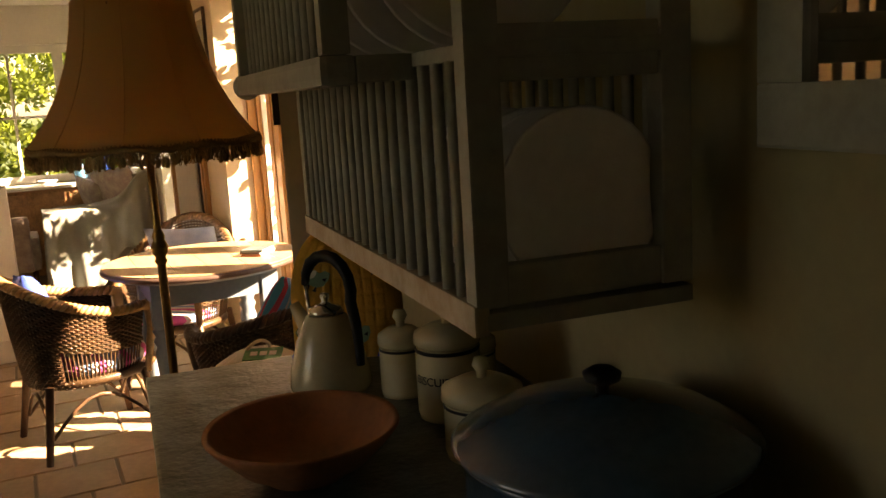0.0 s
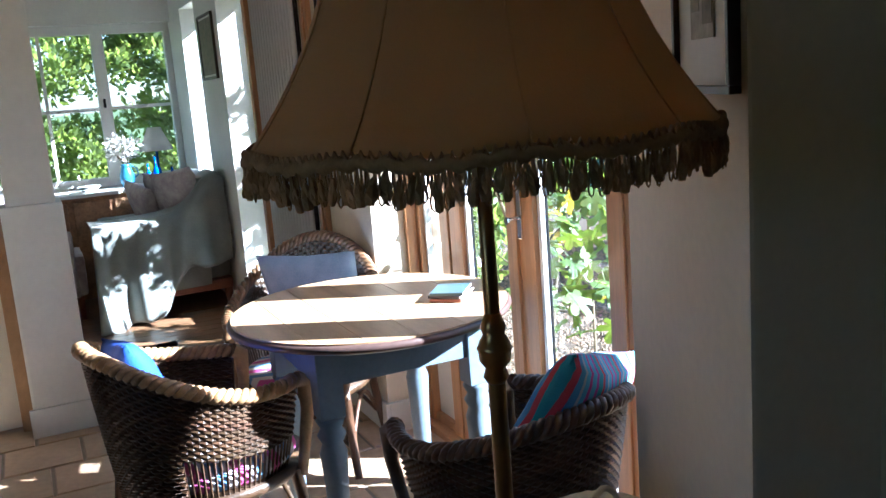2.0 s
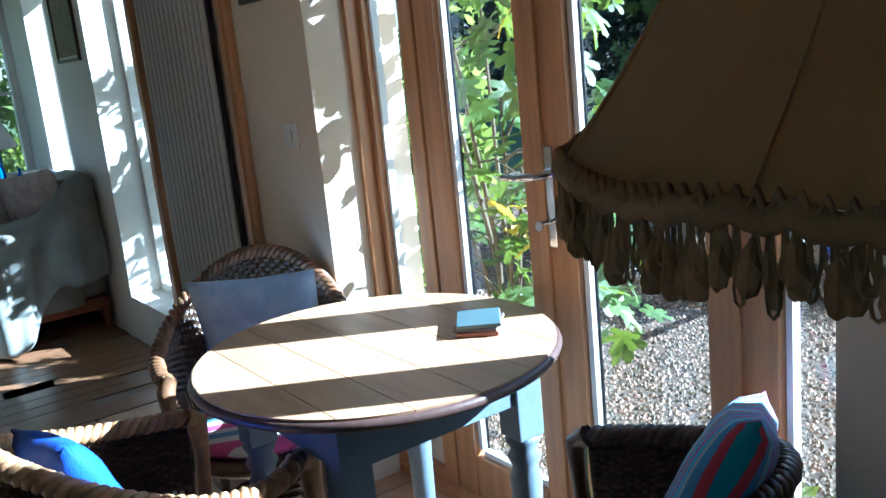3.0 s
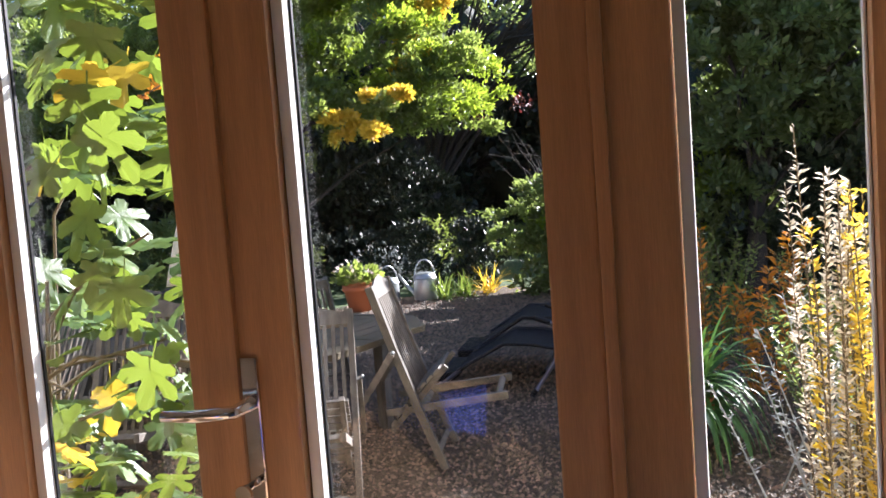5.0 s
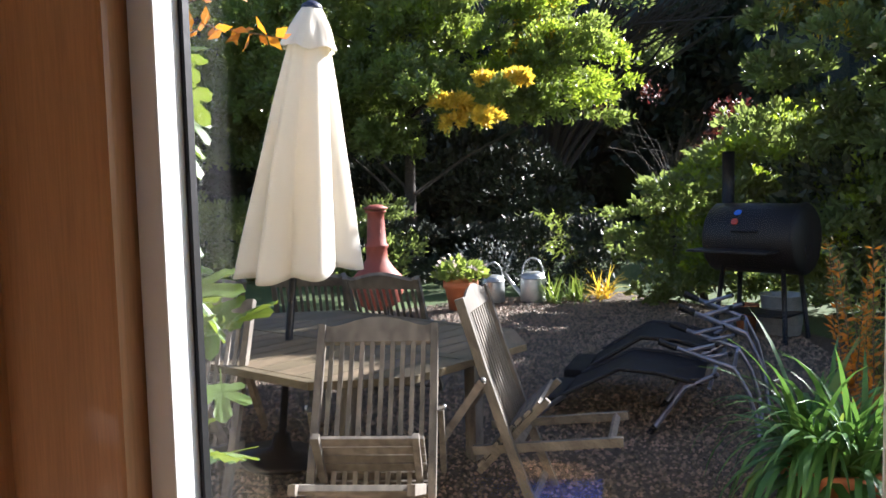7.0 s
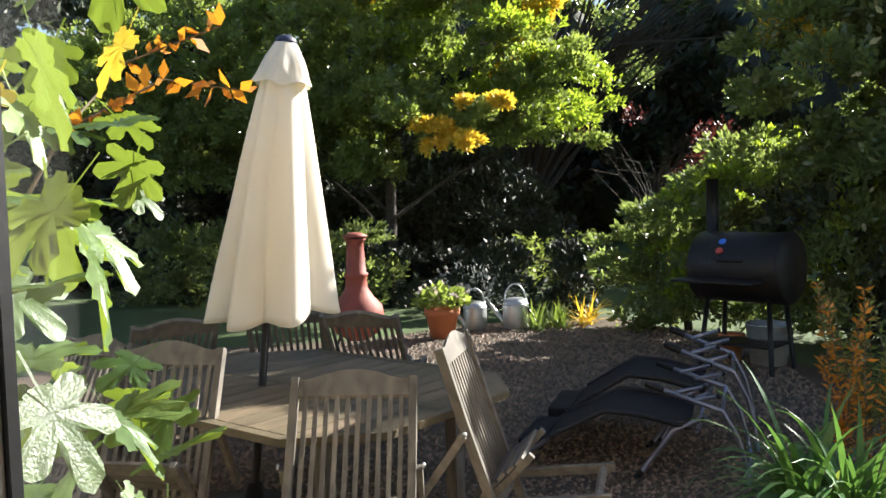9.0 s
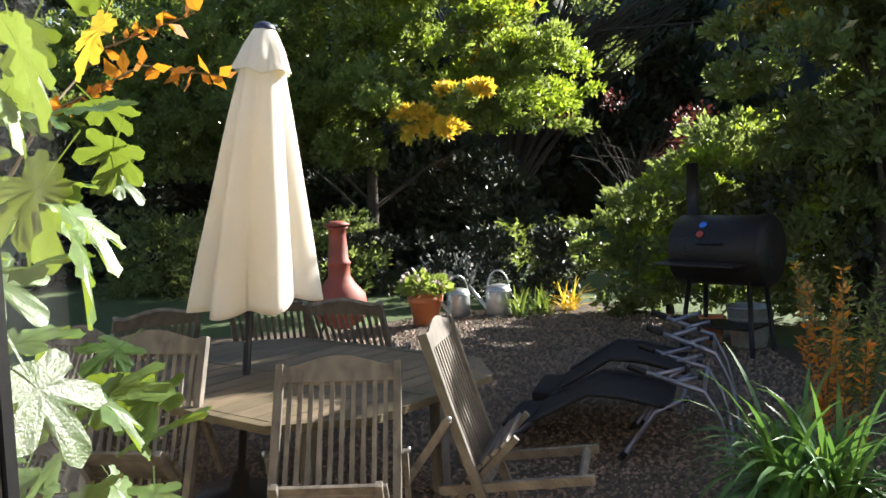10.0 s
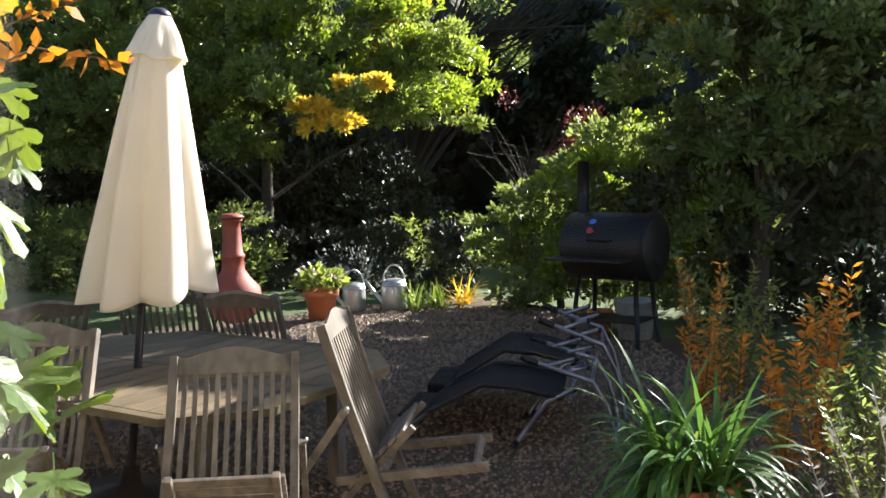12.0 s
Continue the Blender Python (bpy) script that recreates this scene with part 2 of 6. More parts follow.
def leaf_cloud(name, pos, nrm, size, material, parent=None, aspect=0.45, seed=1, kind="", tilt=0.7):
    """Many small folded leaves at pos that stand out along nrm."""
    rng = np.random.default_rng(seed)
    n = len(pos)
    d = nrm + rng.normal(0, tilt, (n, 3))
    d /= np.linalg.norm(d, axis=1, keepdims=True) + 1e-9
    s = np.cross(d, rng.normal(0, 1, (n, 3)))
    s /= np.linalg.norm(s, axis=1, keepdims=True) + 1e-9
    w = np.cross(d, s)
    L = size * rng.uniform(0.6, 1.35, (n, 1))
    a = pos
    tip = pos + d * L
    mid = pos + d * L * 0.45
    l = mid + s * L * aspect / 2 + w * L * 0.08
    r = mid - s * L * aspect / 2 + w * L * 0.08
    v = np.stack([a, r, tip, l], 1).reshape(-1, 3)
    me = bpy.data.meshes.new(name)
    me.vertices.add(4 * n)
    me.vertices.foreach_set("co", v.astype(np.float32).ravel())
    me.loops.add(4 * n)
    me.loops.foreach_set("vertex_index", np.arange(4 * n, dtype=np.int32))
    me.polygons.add(n)
    me.polygons.foreach_set("loop_start", np.arange(0, 4 * n, 4, dtype=np.int32))
    me.update(calc_edges=True)
    me.materials.append(material)
    ob = new(name, me)
    ob.parent = parent
    if kind:
        ob["kind"] = kind
    return ob


def crown_points(blobs, clumps, per, spread, seed, shell=0.35, bough=0.42):
    """Leaves in clumps on boughs that stand out, with gaps between them, over several ellipsoids (centre, radii)."""
    rng = np.random.default_rng(seed)
    nb = max(6, clumps // 16)
    w = np.array([r[0] * r[1] + r[1] * r[2] + r[0] * r[2] for _, r in blobs])
    pick = rng.choice(len(blobs), nb, p=w / w.sum())
    u = rng.normal(0, 1, (nb, 3))
    u /= np.linalg.norm(u, axis=1, keepdims=True)
    C = np.array([b[0] for b in blobs], float)[pick]
    R = np.array([b[1] for b in blobs], float)[pick]
    bc = C + u * R * (1 - shell * rng.random((nb, 1)) ** 1.3)
    bs = bough * rng.uniform(0.55, 1.25, (nb, 1)) * np.minimum(1.0, R.min(1, keepdims=True) / 0.8)
    i = rng.integers(0, nb, clumps)
    v = rng.normal(0, 1, (clumps, 3))
    v /= np.linalg.norm(v, axis=1, keepdims=True)
    v[:, 2] = np.where(v[:, 2] < -0.25, -v[:, 2], v[:, 2])
    c = bc[i] + v * bs[i] * np.array([1, 1, 0.62]) * (0.55 + 0.45 * rng.random((clumps, 1)))
    sz = rng.uniform(0.5, 1.2, (clumps, 1))
    p = np.repeat(c, per, 0)
    q = rng.normal(0, 1, (clumps * per, 3))
    q /= np.linalg.norm(q, axis=1, keepdims=True)
    p = p + q * spread * 0.6 * np.repeat(sz, per, 0) * rng.random((clumps * per, 1)) ** 0.5
    return p, np.repeat(u[i] * 0.35 + v * 0.7, per, 0) + q * 0.5 + np.array([0, 0, 0.35])


# ---- the house ----
H = 2.4


def struct(name, bm, material, label, category="wall", smooth=False):
    return tagged(part(name, bm, material, None, "", smooth), label, category, kind="structure")


floor = struct("floor", boxb(-3.0, 1.3, -1.8, 6.35, -0.14, -0.006), GROUT, "grey grout bed under warm terracotta floor tiles", "floor")
floor_wood = struct("floor_sitting", boxb(-3.0, 1.3, 6.35, 9.2, -0.14, -0.006), GROUT, "bed under oak boards of the sitting room floor", "floor")
struct("ceiling", boxb(-3.0, 1.35, -1.8, 9.35, H, H + 0.12), WHITEP, "plain white plaster ceiling", "ceiling")
struct("wall_kitchen", prism([(0.889, 2.445), (0.487, -1.8), (1.06, -1.8), (1.06, 2.445)], -0.14, H), WALLDIM, "sage plaster wall behind plate rack, dim warm light in its colour")
struct("wall_nib", prism([(0.62, 2.445), (0.89, 2.445), (1.29, 2.445), (1.29, 3.06), (0.88, 3.06)], -0.14, H, 0.008), PLASTER,
       "cream plastered splayed pier beside garden doors")
struct("wall_lintel", boxb(1.06, 1.29, 3.06, 4.82, 2.14, H), PLASTER, "cream plaster lintel over garden doors")
struct("wall_switch", boxb(0.95, 1.29, 4.82, 6.30, -0.14, H, 0.006), PLASTER, "cream plaster wall with light switch and radiator")
struct("wall_sitting_east", boxb(0.95, 1.29, 7.25, 7.98, -0.14, H), WHITEP, "white wall between sitting room windows")
struct("wall_sitting_east_low", boxb(0.95, 1.29, 6.62, 7.25, -0.14, 0.25), WHITEP, "low white wall below sitting room window")
struct("wall_sitting_corner", boxb(0.95, 1.29, 8.55, 9.2, -0.14, H), WHITEP, "white wall corner of sitting room")
struct("wall_sitting_low", boxb(0.95, 1.29, 7.98, 8.55, -0.14, 0.45), WHITEP, "white wall below narrow window")
struct("lintel_sitting", boxb(0.95, 1.29, 6.30, 7.25, 2.1, H), WHITEP, "white lintel over sitting room window")
struct("lintel_sitting_far", boxb(0.95, 1.29, 7.98, 8.55, 2.1, H), WHITEP, "white lintel over narrow window")
struct("wall_end_low", boxb(-3.0, 0.95, 9.0, 9.25, -0.14, 0.80), WHITEP, "white wall under sitting room window")
struct("wall_end_high", boxb(-3.0, 0.95, 9.0, 9.25, 2.06, H), WHITEP, "white wall above sitting room window")
struct("wall_end_left", boxb(-3.0, -0.50, 9.0, 9.25, 0.80, 2.06), WHITEP, "white wall beside sitting room window")
struct("wall_west_low", boxb(-3.15, -3.0, -1.8, 9.25, -0.14, 0.9), PLASTER, "cream plaster wall across the room")
struct("wall_west_high", boxb(-3.15, -3.0, -1.8, 9.25, 2.1, H), PLASTER, "cream plaster wall above the added fill window")
for wi, (wy0, wy1) in enumerate(((-1.8, 0.9), (2.2, 9.25))):
    struct("wall_west_%d" % (wi + 1), boxb(-3.15, -3.0, wy0, wy1, 0.9, 2.1), PLASTER, "cream plaster wall beside the added fill window")
# Unseen window, added so that sky light fills the kitchen.
for wi, (wy0, wy1) in enumerate(((0.9, 2.2),)):
    w = thing("window_west_%d" % (wi + 1), "unseen white framed window added to let in fill light", "window", kind="structure")
    for yy in (wy0, (wy0 + wy1) / 2 - 0.025, wy1 - 0.05):
        part("frame", boxb(-3.12, -3.05, yy, yy + 0.05, 0.9, 2.1, 0.004), WHITEP, w)
    part("glass", boxb(-3.09, -3.086, wy0 + 0.05, wy1 - 0.05, 0.9, 2.1), GLASS, w).visible_shadow = False
struct("wall_south", boxb(-3.0, 1.06, -1.95, -1.8, -0.14, H), WALLDIM, "plain kitchen end wall")
pier = struct("wall_partition", boxb(-0.36, -0.16, 5.74, 5.90, 1.03, H, 0.006), WHITEP, "white partition pier between dining and sitting room")
struct("wall_partition_low", boxb(-0.385, -0.135, 5.72, 5.92, -0.14, 1.03, 0.012), WHITEP, "white lower pier with rounded ledge")
struct("wall_partition_left", boxb(-3.0, -1.24, 5.86, 5.98, -0.14, H), PLASTER, "cream partition wall beyond panelled door")
struct("wall_partition_head", boxb(-1.24, -0.36, 5.86, 5.98, 2.06, H), PLASTER, "cream wall over panelled door")


def skirting(name, x0, x1, y0, y1, label="white painted skirting board with moulded top"):
    ob = struct(name, boxb(x0, x1, y0, y1, 0.0, 0.13, 0.004), WHITEP, label, "skirting board")
    return ob


skirting("baseboard_pier", -0.40, -0.12, 5.70, 5.72)
skirting("baseboard_pier_side", -0.135, -0.117, 5.722, 5.92)
skirting("baseboard_switch", 0.932, 0.95, 4.80, 6.30)
skirting("baseboard_reveal", 0.95, 1.10, 4.80, 4.82)

# panelled door left of the pier
door = thing("door_1", "cream panelled inner door with pine casing, closed", "door", kind="structure")
part("door_leaf", boxb(-1.2, -0.44, 5.885, 5.925, 0.01, 2.02, 0.003), WHITEP, door)
for px0, px1 in ((-1.12, -0.87), (-0.77, -0.52)):
    for pz0, pz1 in ((0.2, 0.85), (1.05, 1.9)):
        part("door_panel", boxb(px0, px1, 5.872, 5.885, pz0, pz1, 0.006), WHITEP, door)
part("door_casing", boxb(-0.44, -0.386, 5.83, 5.86, 0.0, 2.08, 0.006), PINE, door, "honey pine door casing")
part("door_casing", boxb(-1.27, -1.2, 5.83, 5.86, 0.0, 2.08, 0.006), PINE, door, "honey pine door casing")

# ---- garden doors ----
gd = thing("door_garden", "tan timber glazed garden doors with side lights, closed", "garden door", pose(0.035, 0, 0), kind="structure")
Z0, Z1 = 0.0, 2.14


def stile(name, y0, y1, x0=1.10, x1=1.158, z0=0.0, z1=2.14, material=None, bev=0.004, parent=None, label=""):
    return part(name, boxb(x0, x1, y0, y1, z0, z1, bev), material or TIMBER, parent or gd, label)


stile("frame_jamb", 4.775, 4.82)
stile("jamb_moulding", 4.80, 4.84, 1.055, 1.10)
stile("mullion", 4.51, 4.58)
leaf_l = part("door_leaf", boxb(1.105, 1.158, 4.408, 4.505, 0.03, 2.10, 0.004), TIMBER, gd, "glazed left leaf of the garden doors")
leaf_r = part("door_leaf", boxb(1.105, 1.158, 3.894, 3.995, 0.03, 2.10, 0.004), TIMBER, gd, "glazed right leaf of the garden doors")
stile("meeting_stile", 4.00, 4.08, 1.112, 1.158, 0.03, 2.10, parent=leaf_l)
stile("astragal", 3.985, 4.015, 1.094, 1.11, 0.03, 2.10, parent=leaf_l)
stile("hinge_stile", 3.435, 3.505, 1.105, 1.158, 0.03, 2.10, parent=leaf_r)
for ly0, ly1, lf in ((4.08, 4.407, leaf_l), (3.505, 3.893, leaf_r)):
    stile("bottom_rail", ly0, ly1, 1.108, 1.156, 0.03, 0.17, parent=lf)
    stile("top_rail", ly0, ly1, 1.108, 1.156, 1.99, 2.10, parent=lf)
    part("glass", boxb(1.148, 1.153, ly0 + 0.001, ly1 - 0.001, 0.17, 1.99), GLASS, lf, "clear window glass").visible_shadow = False
    part("bead", boxb(1.122, 1.147, ly1 - 0.020, ly1 - 0.0005, 0.19, 1.99, 0.002), BEADW, lf, "white glazing bead")
    part("bead", boxb(1.130, 1.147, ly0 + 0.0005, ly0 + 0.004, 0.19, 1.99, 0.002), BEADW, lf, "white glazing bead")
    part("bead", boxb(1.124, 1.147, ly0 + 0.004, ly1 - 0.020, 0.171, 0.19, 0.002), BEADW, lf, "white glazing bead")
    part("gasket", boxb(1.142, 1.1475, ly1 - 0.0235, ly1 - 0.0202, 0.19, 1.99), BLACKM, lf, "thin black gasket")
stile("mullion", 3.330, 3.43, 1.10, 1.158)
stile("mullion_rib", 3.415, 3.434, 1.092, 1.10)
stile("frame_jamb", 3.062, 3.10)
for sy0, sy1, zb in ((4.58, 4.775, 0.60), (3.10, 3.329, 0.10)):
    stile("side_rail", sy0, sy1, 1.108, 1.156, 1.99, 2.10)
    stile("side_rail", sy0, sy1, 1.108, 1.156, 0.0, 0.06)
    stile("side_panel", sy0, sy1, 1.13, 1.16, 0.06, zb, material=WHITEP if zb > 0.3 else TIMBER)
    part("glass", boxb(1.148, 1.153, sy0 + 0.001, sy1 - 0.001, zb, 1.99), GLASS, gd, "clear window glass").visible_shadow = False
    part("bead", boxb(1.122, 1.147, sy1 - 0.017, sy1 - 0.001, zb, 1.99, 0.002), BEADW, gd, "white glazing bead")
    part("bead", boxb(1.130, 1.147, sy0 + 0.001, sy0 + 0.005, zb, 1.99, 0.002), BEADW, gd, "white glazing bead")
stile("frame_head", 3.06, 4.82, 1.10, 1.158, 2.10, 2.14)
stile("threshold", 3.06, 4.82, 1.06, 1.29, -0.02, 0.03)

# lever handle on a long plate
hd = part("lock_plate", boxb(1.098, 1.105, 3.955, 3.985, 0.90, 1.16, 0.003), CHROME, leaf_r, "worn chrome lock plate")
part("lever", tube([(1.10, 3.97, 1.09), (1.05, 3.97, 1.09), (1.04, 3.985, 1.09), (1.042, 4.03, 1.085), (1.046, 4.09, 1.083)],
                   [0.011, 0.010, 0.0105, 0.010, 0.008], 10), CHROME, hd, "chrome lever handle", True)
part("key", tube([(1.098, 3.97, 0.97), (1.06, 3.97, 0.97)], 0.006, 8), CHROME, hd, "small key in the lock", True)
part("key_bow", lathe([(0.0, -0.003), (0.013, -0.003), (0.013, 0.003), (0.0, 0.003)], 14, None, pose(1.055, 3.97, 0.965, 0, 90, 0)), CHROME, hd)

# sitting room glazing along the same wall
for wname, y0, y1, z0, z1 in (("window_1", 6.32, 6.60, 0.0, 2.1), ("window_2", 6.64, 7.25, 0.25, 2.1), ("window_3", 7.98, 8.55, 0.45, 2.1)):
    w = thing(wname, "narrow timber framed window of the sitting room", "window", kind="structure")
    wm = TIMBER if wname == "window_1" else WHITEP
    for a, b in ((y0, y0 + 0.035), (y1 - 0.035, y1)):
        part("frame", boxb(1.0 if wm is TIMBER else 1.12, 1.19, a, b, z0, z1, 0.004), wm, w)
    part("frame", boxb(1.12, 1.19, y0 + 0.035, y1 - 0.035, z0, z0 + 0.05, 0.004), wm, w)
    part("frame", boxb(1.12, 1.19, y0 + 0.035, y1 - 0.035, z1 - 0.05, z1, 0.004), wm, w)
    part("glass", boxb(1.15, 1.155, y0 + 0.035, y1 - 0.035, z0 + 0.05, z1 - 0.05), GLASS, w).visible_shadow = False
struct("wall_glazing_pier", boxb(1.06, 1.29, 6.60, 6.64, -0.14, 2.1), WHITEP, "slim white post between two windows")

# far casement window
w = thing("window_end", "white two-light casement window over a deep sill", "window", kind="structure")
part("frame", boxb(-0.5, 0.95, 9.12, 9.2, 0.80, 0.87, 0.004), WHITEP, w)
part("frame", boxb(-0.5, 0.95, 9.12, 9.2, 1.99, 2.06, 0.004), WHITEP, w)
for fx in (-0.5, 0.345, 0.90):
    part("frame", boxb(fx, fx + (0.09 if fx == 0.345 else 0.05), 9.10, 9.18, 0.87, 1.99, 0.004), WHITEP, w)
for cx0, cx1 in ((-0.45, 0.345), (0.435, 0.90)):
    part("glazing_bar", boxb(cx0, cx1, 9.13, 9.16, 1.40, 1.425, 0.003), WHITEP, w)
    part("glass", boxb(cx0, cx1, 9.142, 9.146, 0.87, 1.99), GLASS, w).visible_shadow = False
part("glazing_bar", boxb(-0.045, -0.02, 9.13, 9.16, 0.87, 1.99, 0.003), WHITEP, w)
part("catch", boxb(0.375, 0.395, 9.08, 9.10, 1.42, 1.49, 0.004), BLACKM, w, "small black window catch")
part("sill", boxb(-0.5, 0.948, 8.62, 9.10, 0.775, 0.80, 0.006), WHITEP, w, "deep white window sill")

# outside face of the house
struct("wall_outside_south", boxb(1.06, 1.29, -1.95, 2.445, -0.14, 2.9), PLASTER, "rendered outer wall of the house")
struct("roof_eave", boxb(-3.2, 1.5, -2.0, 9.4, H + 0.13, H + 0.30), BARK, "dark roof edge above garden doors", "roof")


# ---- dining corner ----
CUSHB = mat("blue_grid_cushion", (0.03, 0.10, 0.60), 0.8, var=0.2, scale=8, bump=0.3, fine=200)
CUSHP = mat("pale_blue_cushion", (0.55, 0.64, 0.78), 0.85, var=0.1, scale=12, bump=0.25, fine=200, col2=(0.30, 0.40, 0.60))
SEATPAD = mat("dark_seat_pad", (0.05, 0.045, 0.05), 0.9, var=0.2, scale=10, bump=0.3, fine=200)


def striped(name, cols, axis, freq):
    m = bpy.data.materials.new(name)
    m.use_nodes = True
    n, li = m.node_tree.nodes, m.node_tree.links
    tc = n.new("ShaderNodeTexCoord")
    sp = n.new("ShaderNodeSeparateXYZ")
    li.new(tc.outputs["Object"], sp.inputs[0])
    ml = n.new("ShaderNodeMath")
    ml.operation = "MULTIPLY"
    ml.inputs[1].default_value = freq
    li.new(sp.outputs[axis], ml.inputs[0])
    fr = n.new("ShaderNodeMath")
    fr.operation = "FRACT"
    li.new(ml.outputs[0], fr.inputs[0])
    cr = n.new("ShaderNodeValToRGB")
    cr.color_ramp.interpolation = "CONSTANT"
    el = cr.color_ramp.elements
    for i, (p, c) in enumerate(cols):
        e = el[i] if i < 2 else el.new(p)
        e.position, e.color = p, (*c, 1)
    li.new(fr.outputs[0], cr.inputs[0])
    nz = n.new("ShaderNodeTexNoise")
    nz.inputs["Scale"].default_value = 260
    li.new(tc.outputs["Object"], nz.inputs[0])
    bp = n.new("ShaderNodeBump")
    bp.inputs["Strength"].default_value, bp.inputs["Distance"].default_value = 0.3, 0.004
    li.new(nz.outputs[0], bp.inputs["Height"])
    b = n["Principled BSDF"]
    li.new(cr.outputs[0], b.inputs["Base Color"])
    li.new(bp.outputs[0], b.inputs["Normal"])
    b.inputs["Roughness"].default_value = 0.85
    return m


STRIPE = striped("striped_cushion", [(0.0, (0.10, 0.34, 0.55)), (0.16, (0.42, 0.05, 0.26)), (0.26, (0.12, 0.42, 0.62)), (0.40, (0.42, 0.45, 0.50)),
                                     (0.48, (0.10, 0.30, 0.55)), (0.62, (0.50, 0.06, 0.09)), (0.72, (0.05, 0.30, 0.38)), (0.9, (0.36, 0.05, 0.30))], 0, 9.0)
PINKSTR = striped("pink_stripe_pad", [(0.0, (0.62, 0.10, 0.35)), (0.3, (0.70, 0.66, 0.68)), (0.5, (0.15, 0.30, 0.55)), (0.75, (0.70, 0.66, 0.68))], 1, 9)


def pillow(w, h, t, seg=14):
    bm = bmesh.new()
    for sgn in (1, -1):
        g = [[None] * (seg + 1) for _ in range(seg + 1)]
        for i in range(seg + 1):
            for j in range(seg + 1):
                u, v = 2 * i / seg - 1, 2 * j / seg - 1
                k = ((1 - u ** 4) * (1 - v ** 4)) ** 0.5
                pin = 1 - 0.06 * (1 - abs(v)) * abs(u) - 0.06 * (1 - abs(u)) * abs(v)
                z = sgn * t / 2 * k * (1 + 0.12 * noise.noise((u * 2.3, v * 2.3, sgn * 3.0)))
                g[i][j] = bm.verts.new((u * w / 2 * pin, v * h / 2 * pin, z))
        for i in range(seg):
            for j in range(seg):
                f = (g[i][j], g[i + 1][j], g[i + 1][j + 1], g[i][j + 1])
                bm.faces.new(f if sgn > 0 else f[::-1])
    bmesh.ops.remove_doubles(bm, verts=bm.verts, dist=1e-4)
    return bm


def cushion(name, label, w, h, t, material, m):
    c = thing(name, label, "cushion", m)
    part("cover", pillow(w, h, t), material, c, "", True)
    pts = [(w / 2 * 0.97 * a, h / 2 * 0.97 * b, 0) for a, b in ((-1, -1), (0, -0.94), (1, -1), (0.94, 0), (1, 1), (0, 0.94), (-1, 1), (-0.94, 0))]
    part("piping", tube(pts, 0.004, 6, None, True), material, c, "", True)
    return c


# round pine table on a blue-grey base
TX, TY, TR = 0.65, 4.09, 0.43
tab = thing("dining_table", "round scrubbed pine table on blue-grey painted base", "table", pose(TX, TY, 0))
edges = [-0.43, -0.29, -0.16, -0.02, 0.13, 0.28, 0.43]
for a, b in zip(edges, edges[1:]):
    pts = []
    lo, hi = a + 0.0012, b - 0.0012
    k = 12
    up = [(lo + (hi - lo) * i / k) for i in range(k + 1)]
    arc = [(x, math.sqrt(max(TR ** 2 - x * x, 1e-5))) for x in up]
    pts = [(x, -y) for x, y in arc] + [(x, y) for x, y in arc[::-1]]
    cl = []
    for p in pts:
        if not cl or (Vector(p) - Vector(cl[-1])).length > 0.002:
            cl.append(p)
    part("board", prism(cl, 0.724, 0.75, 0.0), PINE, tab)
part("rim", tube([(TR * math.cos(2 * math.pi * i / 64), TR * math.sin(2 * math.pi * i / 64), 0.733) for i in range(64)], 0.0125, 8, None, True), PINEUNLIT, tab, "rounded rim coloured dark like an unlit edge", True)
part("under_top", lathe([(0.0, 0.705), (0.39, 0.705), (0.415, 0.722), (0.0, 0.722)], 48), BLUEGREY, tab)
for i in range(4):
    a = math.radians(45 + 90 * i)
    m = pose(0, 0, 0, 0, 0, 90 * i)
    part("apron", boxb(-0.25, 0.25, 0.24, 0.262, 0.60, 0.705, 0.003, m), BLUEGREY, tab)
leg_prof = [(0.018, 0.0), (0.022, 0.02), (0.034, 0.05), (0.024, 0.08), (0.030, 0.12), (0.034, 0.30), (0.040, 0.40), (0.030, 0.43), (0.042, 0.455), (0.030, 0.475), (0.043, 0.50), (0.034, 0.515)]
for sx, sy in ((-1, -1), (1, -1), (-1, 1), (1, 1)):
    l = part("leg", lathe(leg_prof, 20, None, pose(0.235 * sx, 0.235 * sy, 0)), BLUEGREY, tab, "", True)
    part("leg_block", boxb(0.235 * sx - 0.037, 0.235 * sx + 0.037, 0.235 * sy - 0.037, 0.235 * sy + 0.037, 0.51, 0.704, 0.004), BLUEGREY, l)
# Notebook's teal is lowered to stand for the mullion's shadow on it.
for bi, (bz, bw, bd, ang, col, nm) in enumerate(((0.751, 0.13, 0.10, 8, (0.30, 0.10, 0.06), "coaster"), (0.761, 0.125, 0.105, 2, (0.05, 0.04, 0.05), "coaster"), (0.771, 0.13, 0.105, 12, (0.07, 0.12, 0.14), "notebook"))):
    bk = thing(nm, "small teal notebook in a stack on the table, shadow put into its colour" if nm == "notebook" else "thin square coaster in a stack on the table", nm, pose(0.88, 3.98, bz, 0, 0, ang + 40))
    part("cover", boxb(-bw / 2, bw / 2, -bd / 2, bd / 2, 0, 0.0095, 0.0015), mat("cover_%s_%d" % (nm, bi), col, 0.4, var=0.1), bk)
    part("pages", boxb(-bw / 2 + 0.003, bw / 2 - 0.001, -bd / 2 - 0.0008, bd / 2 + 0.0008, 0.002, 0.0075), WHITEP, bk)


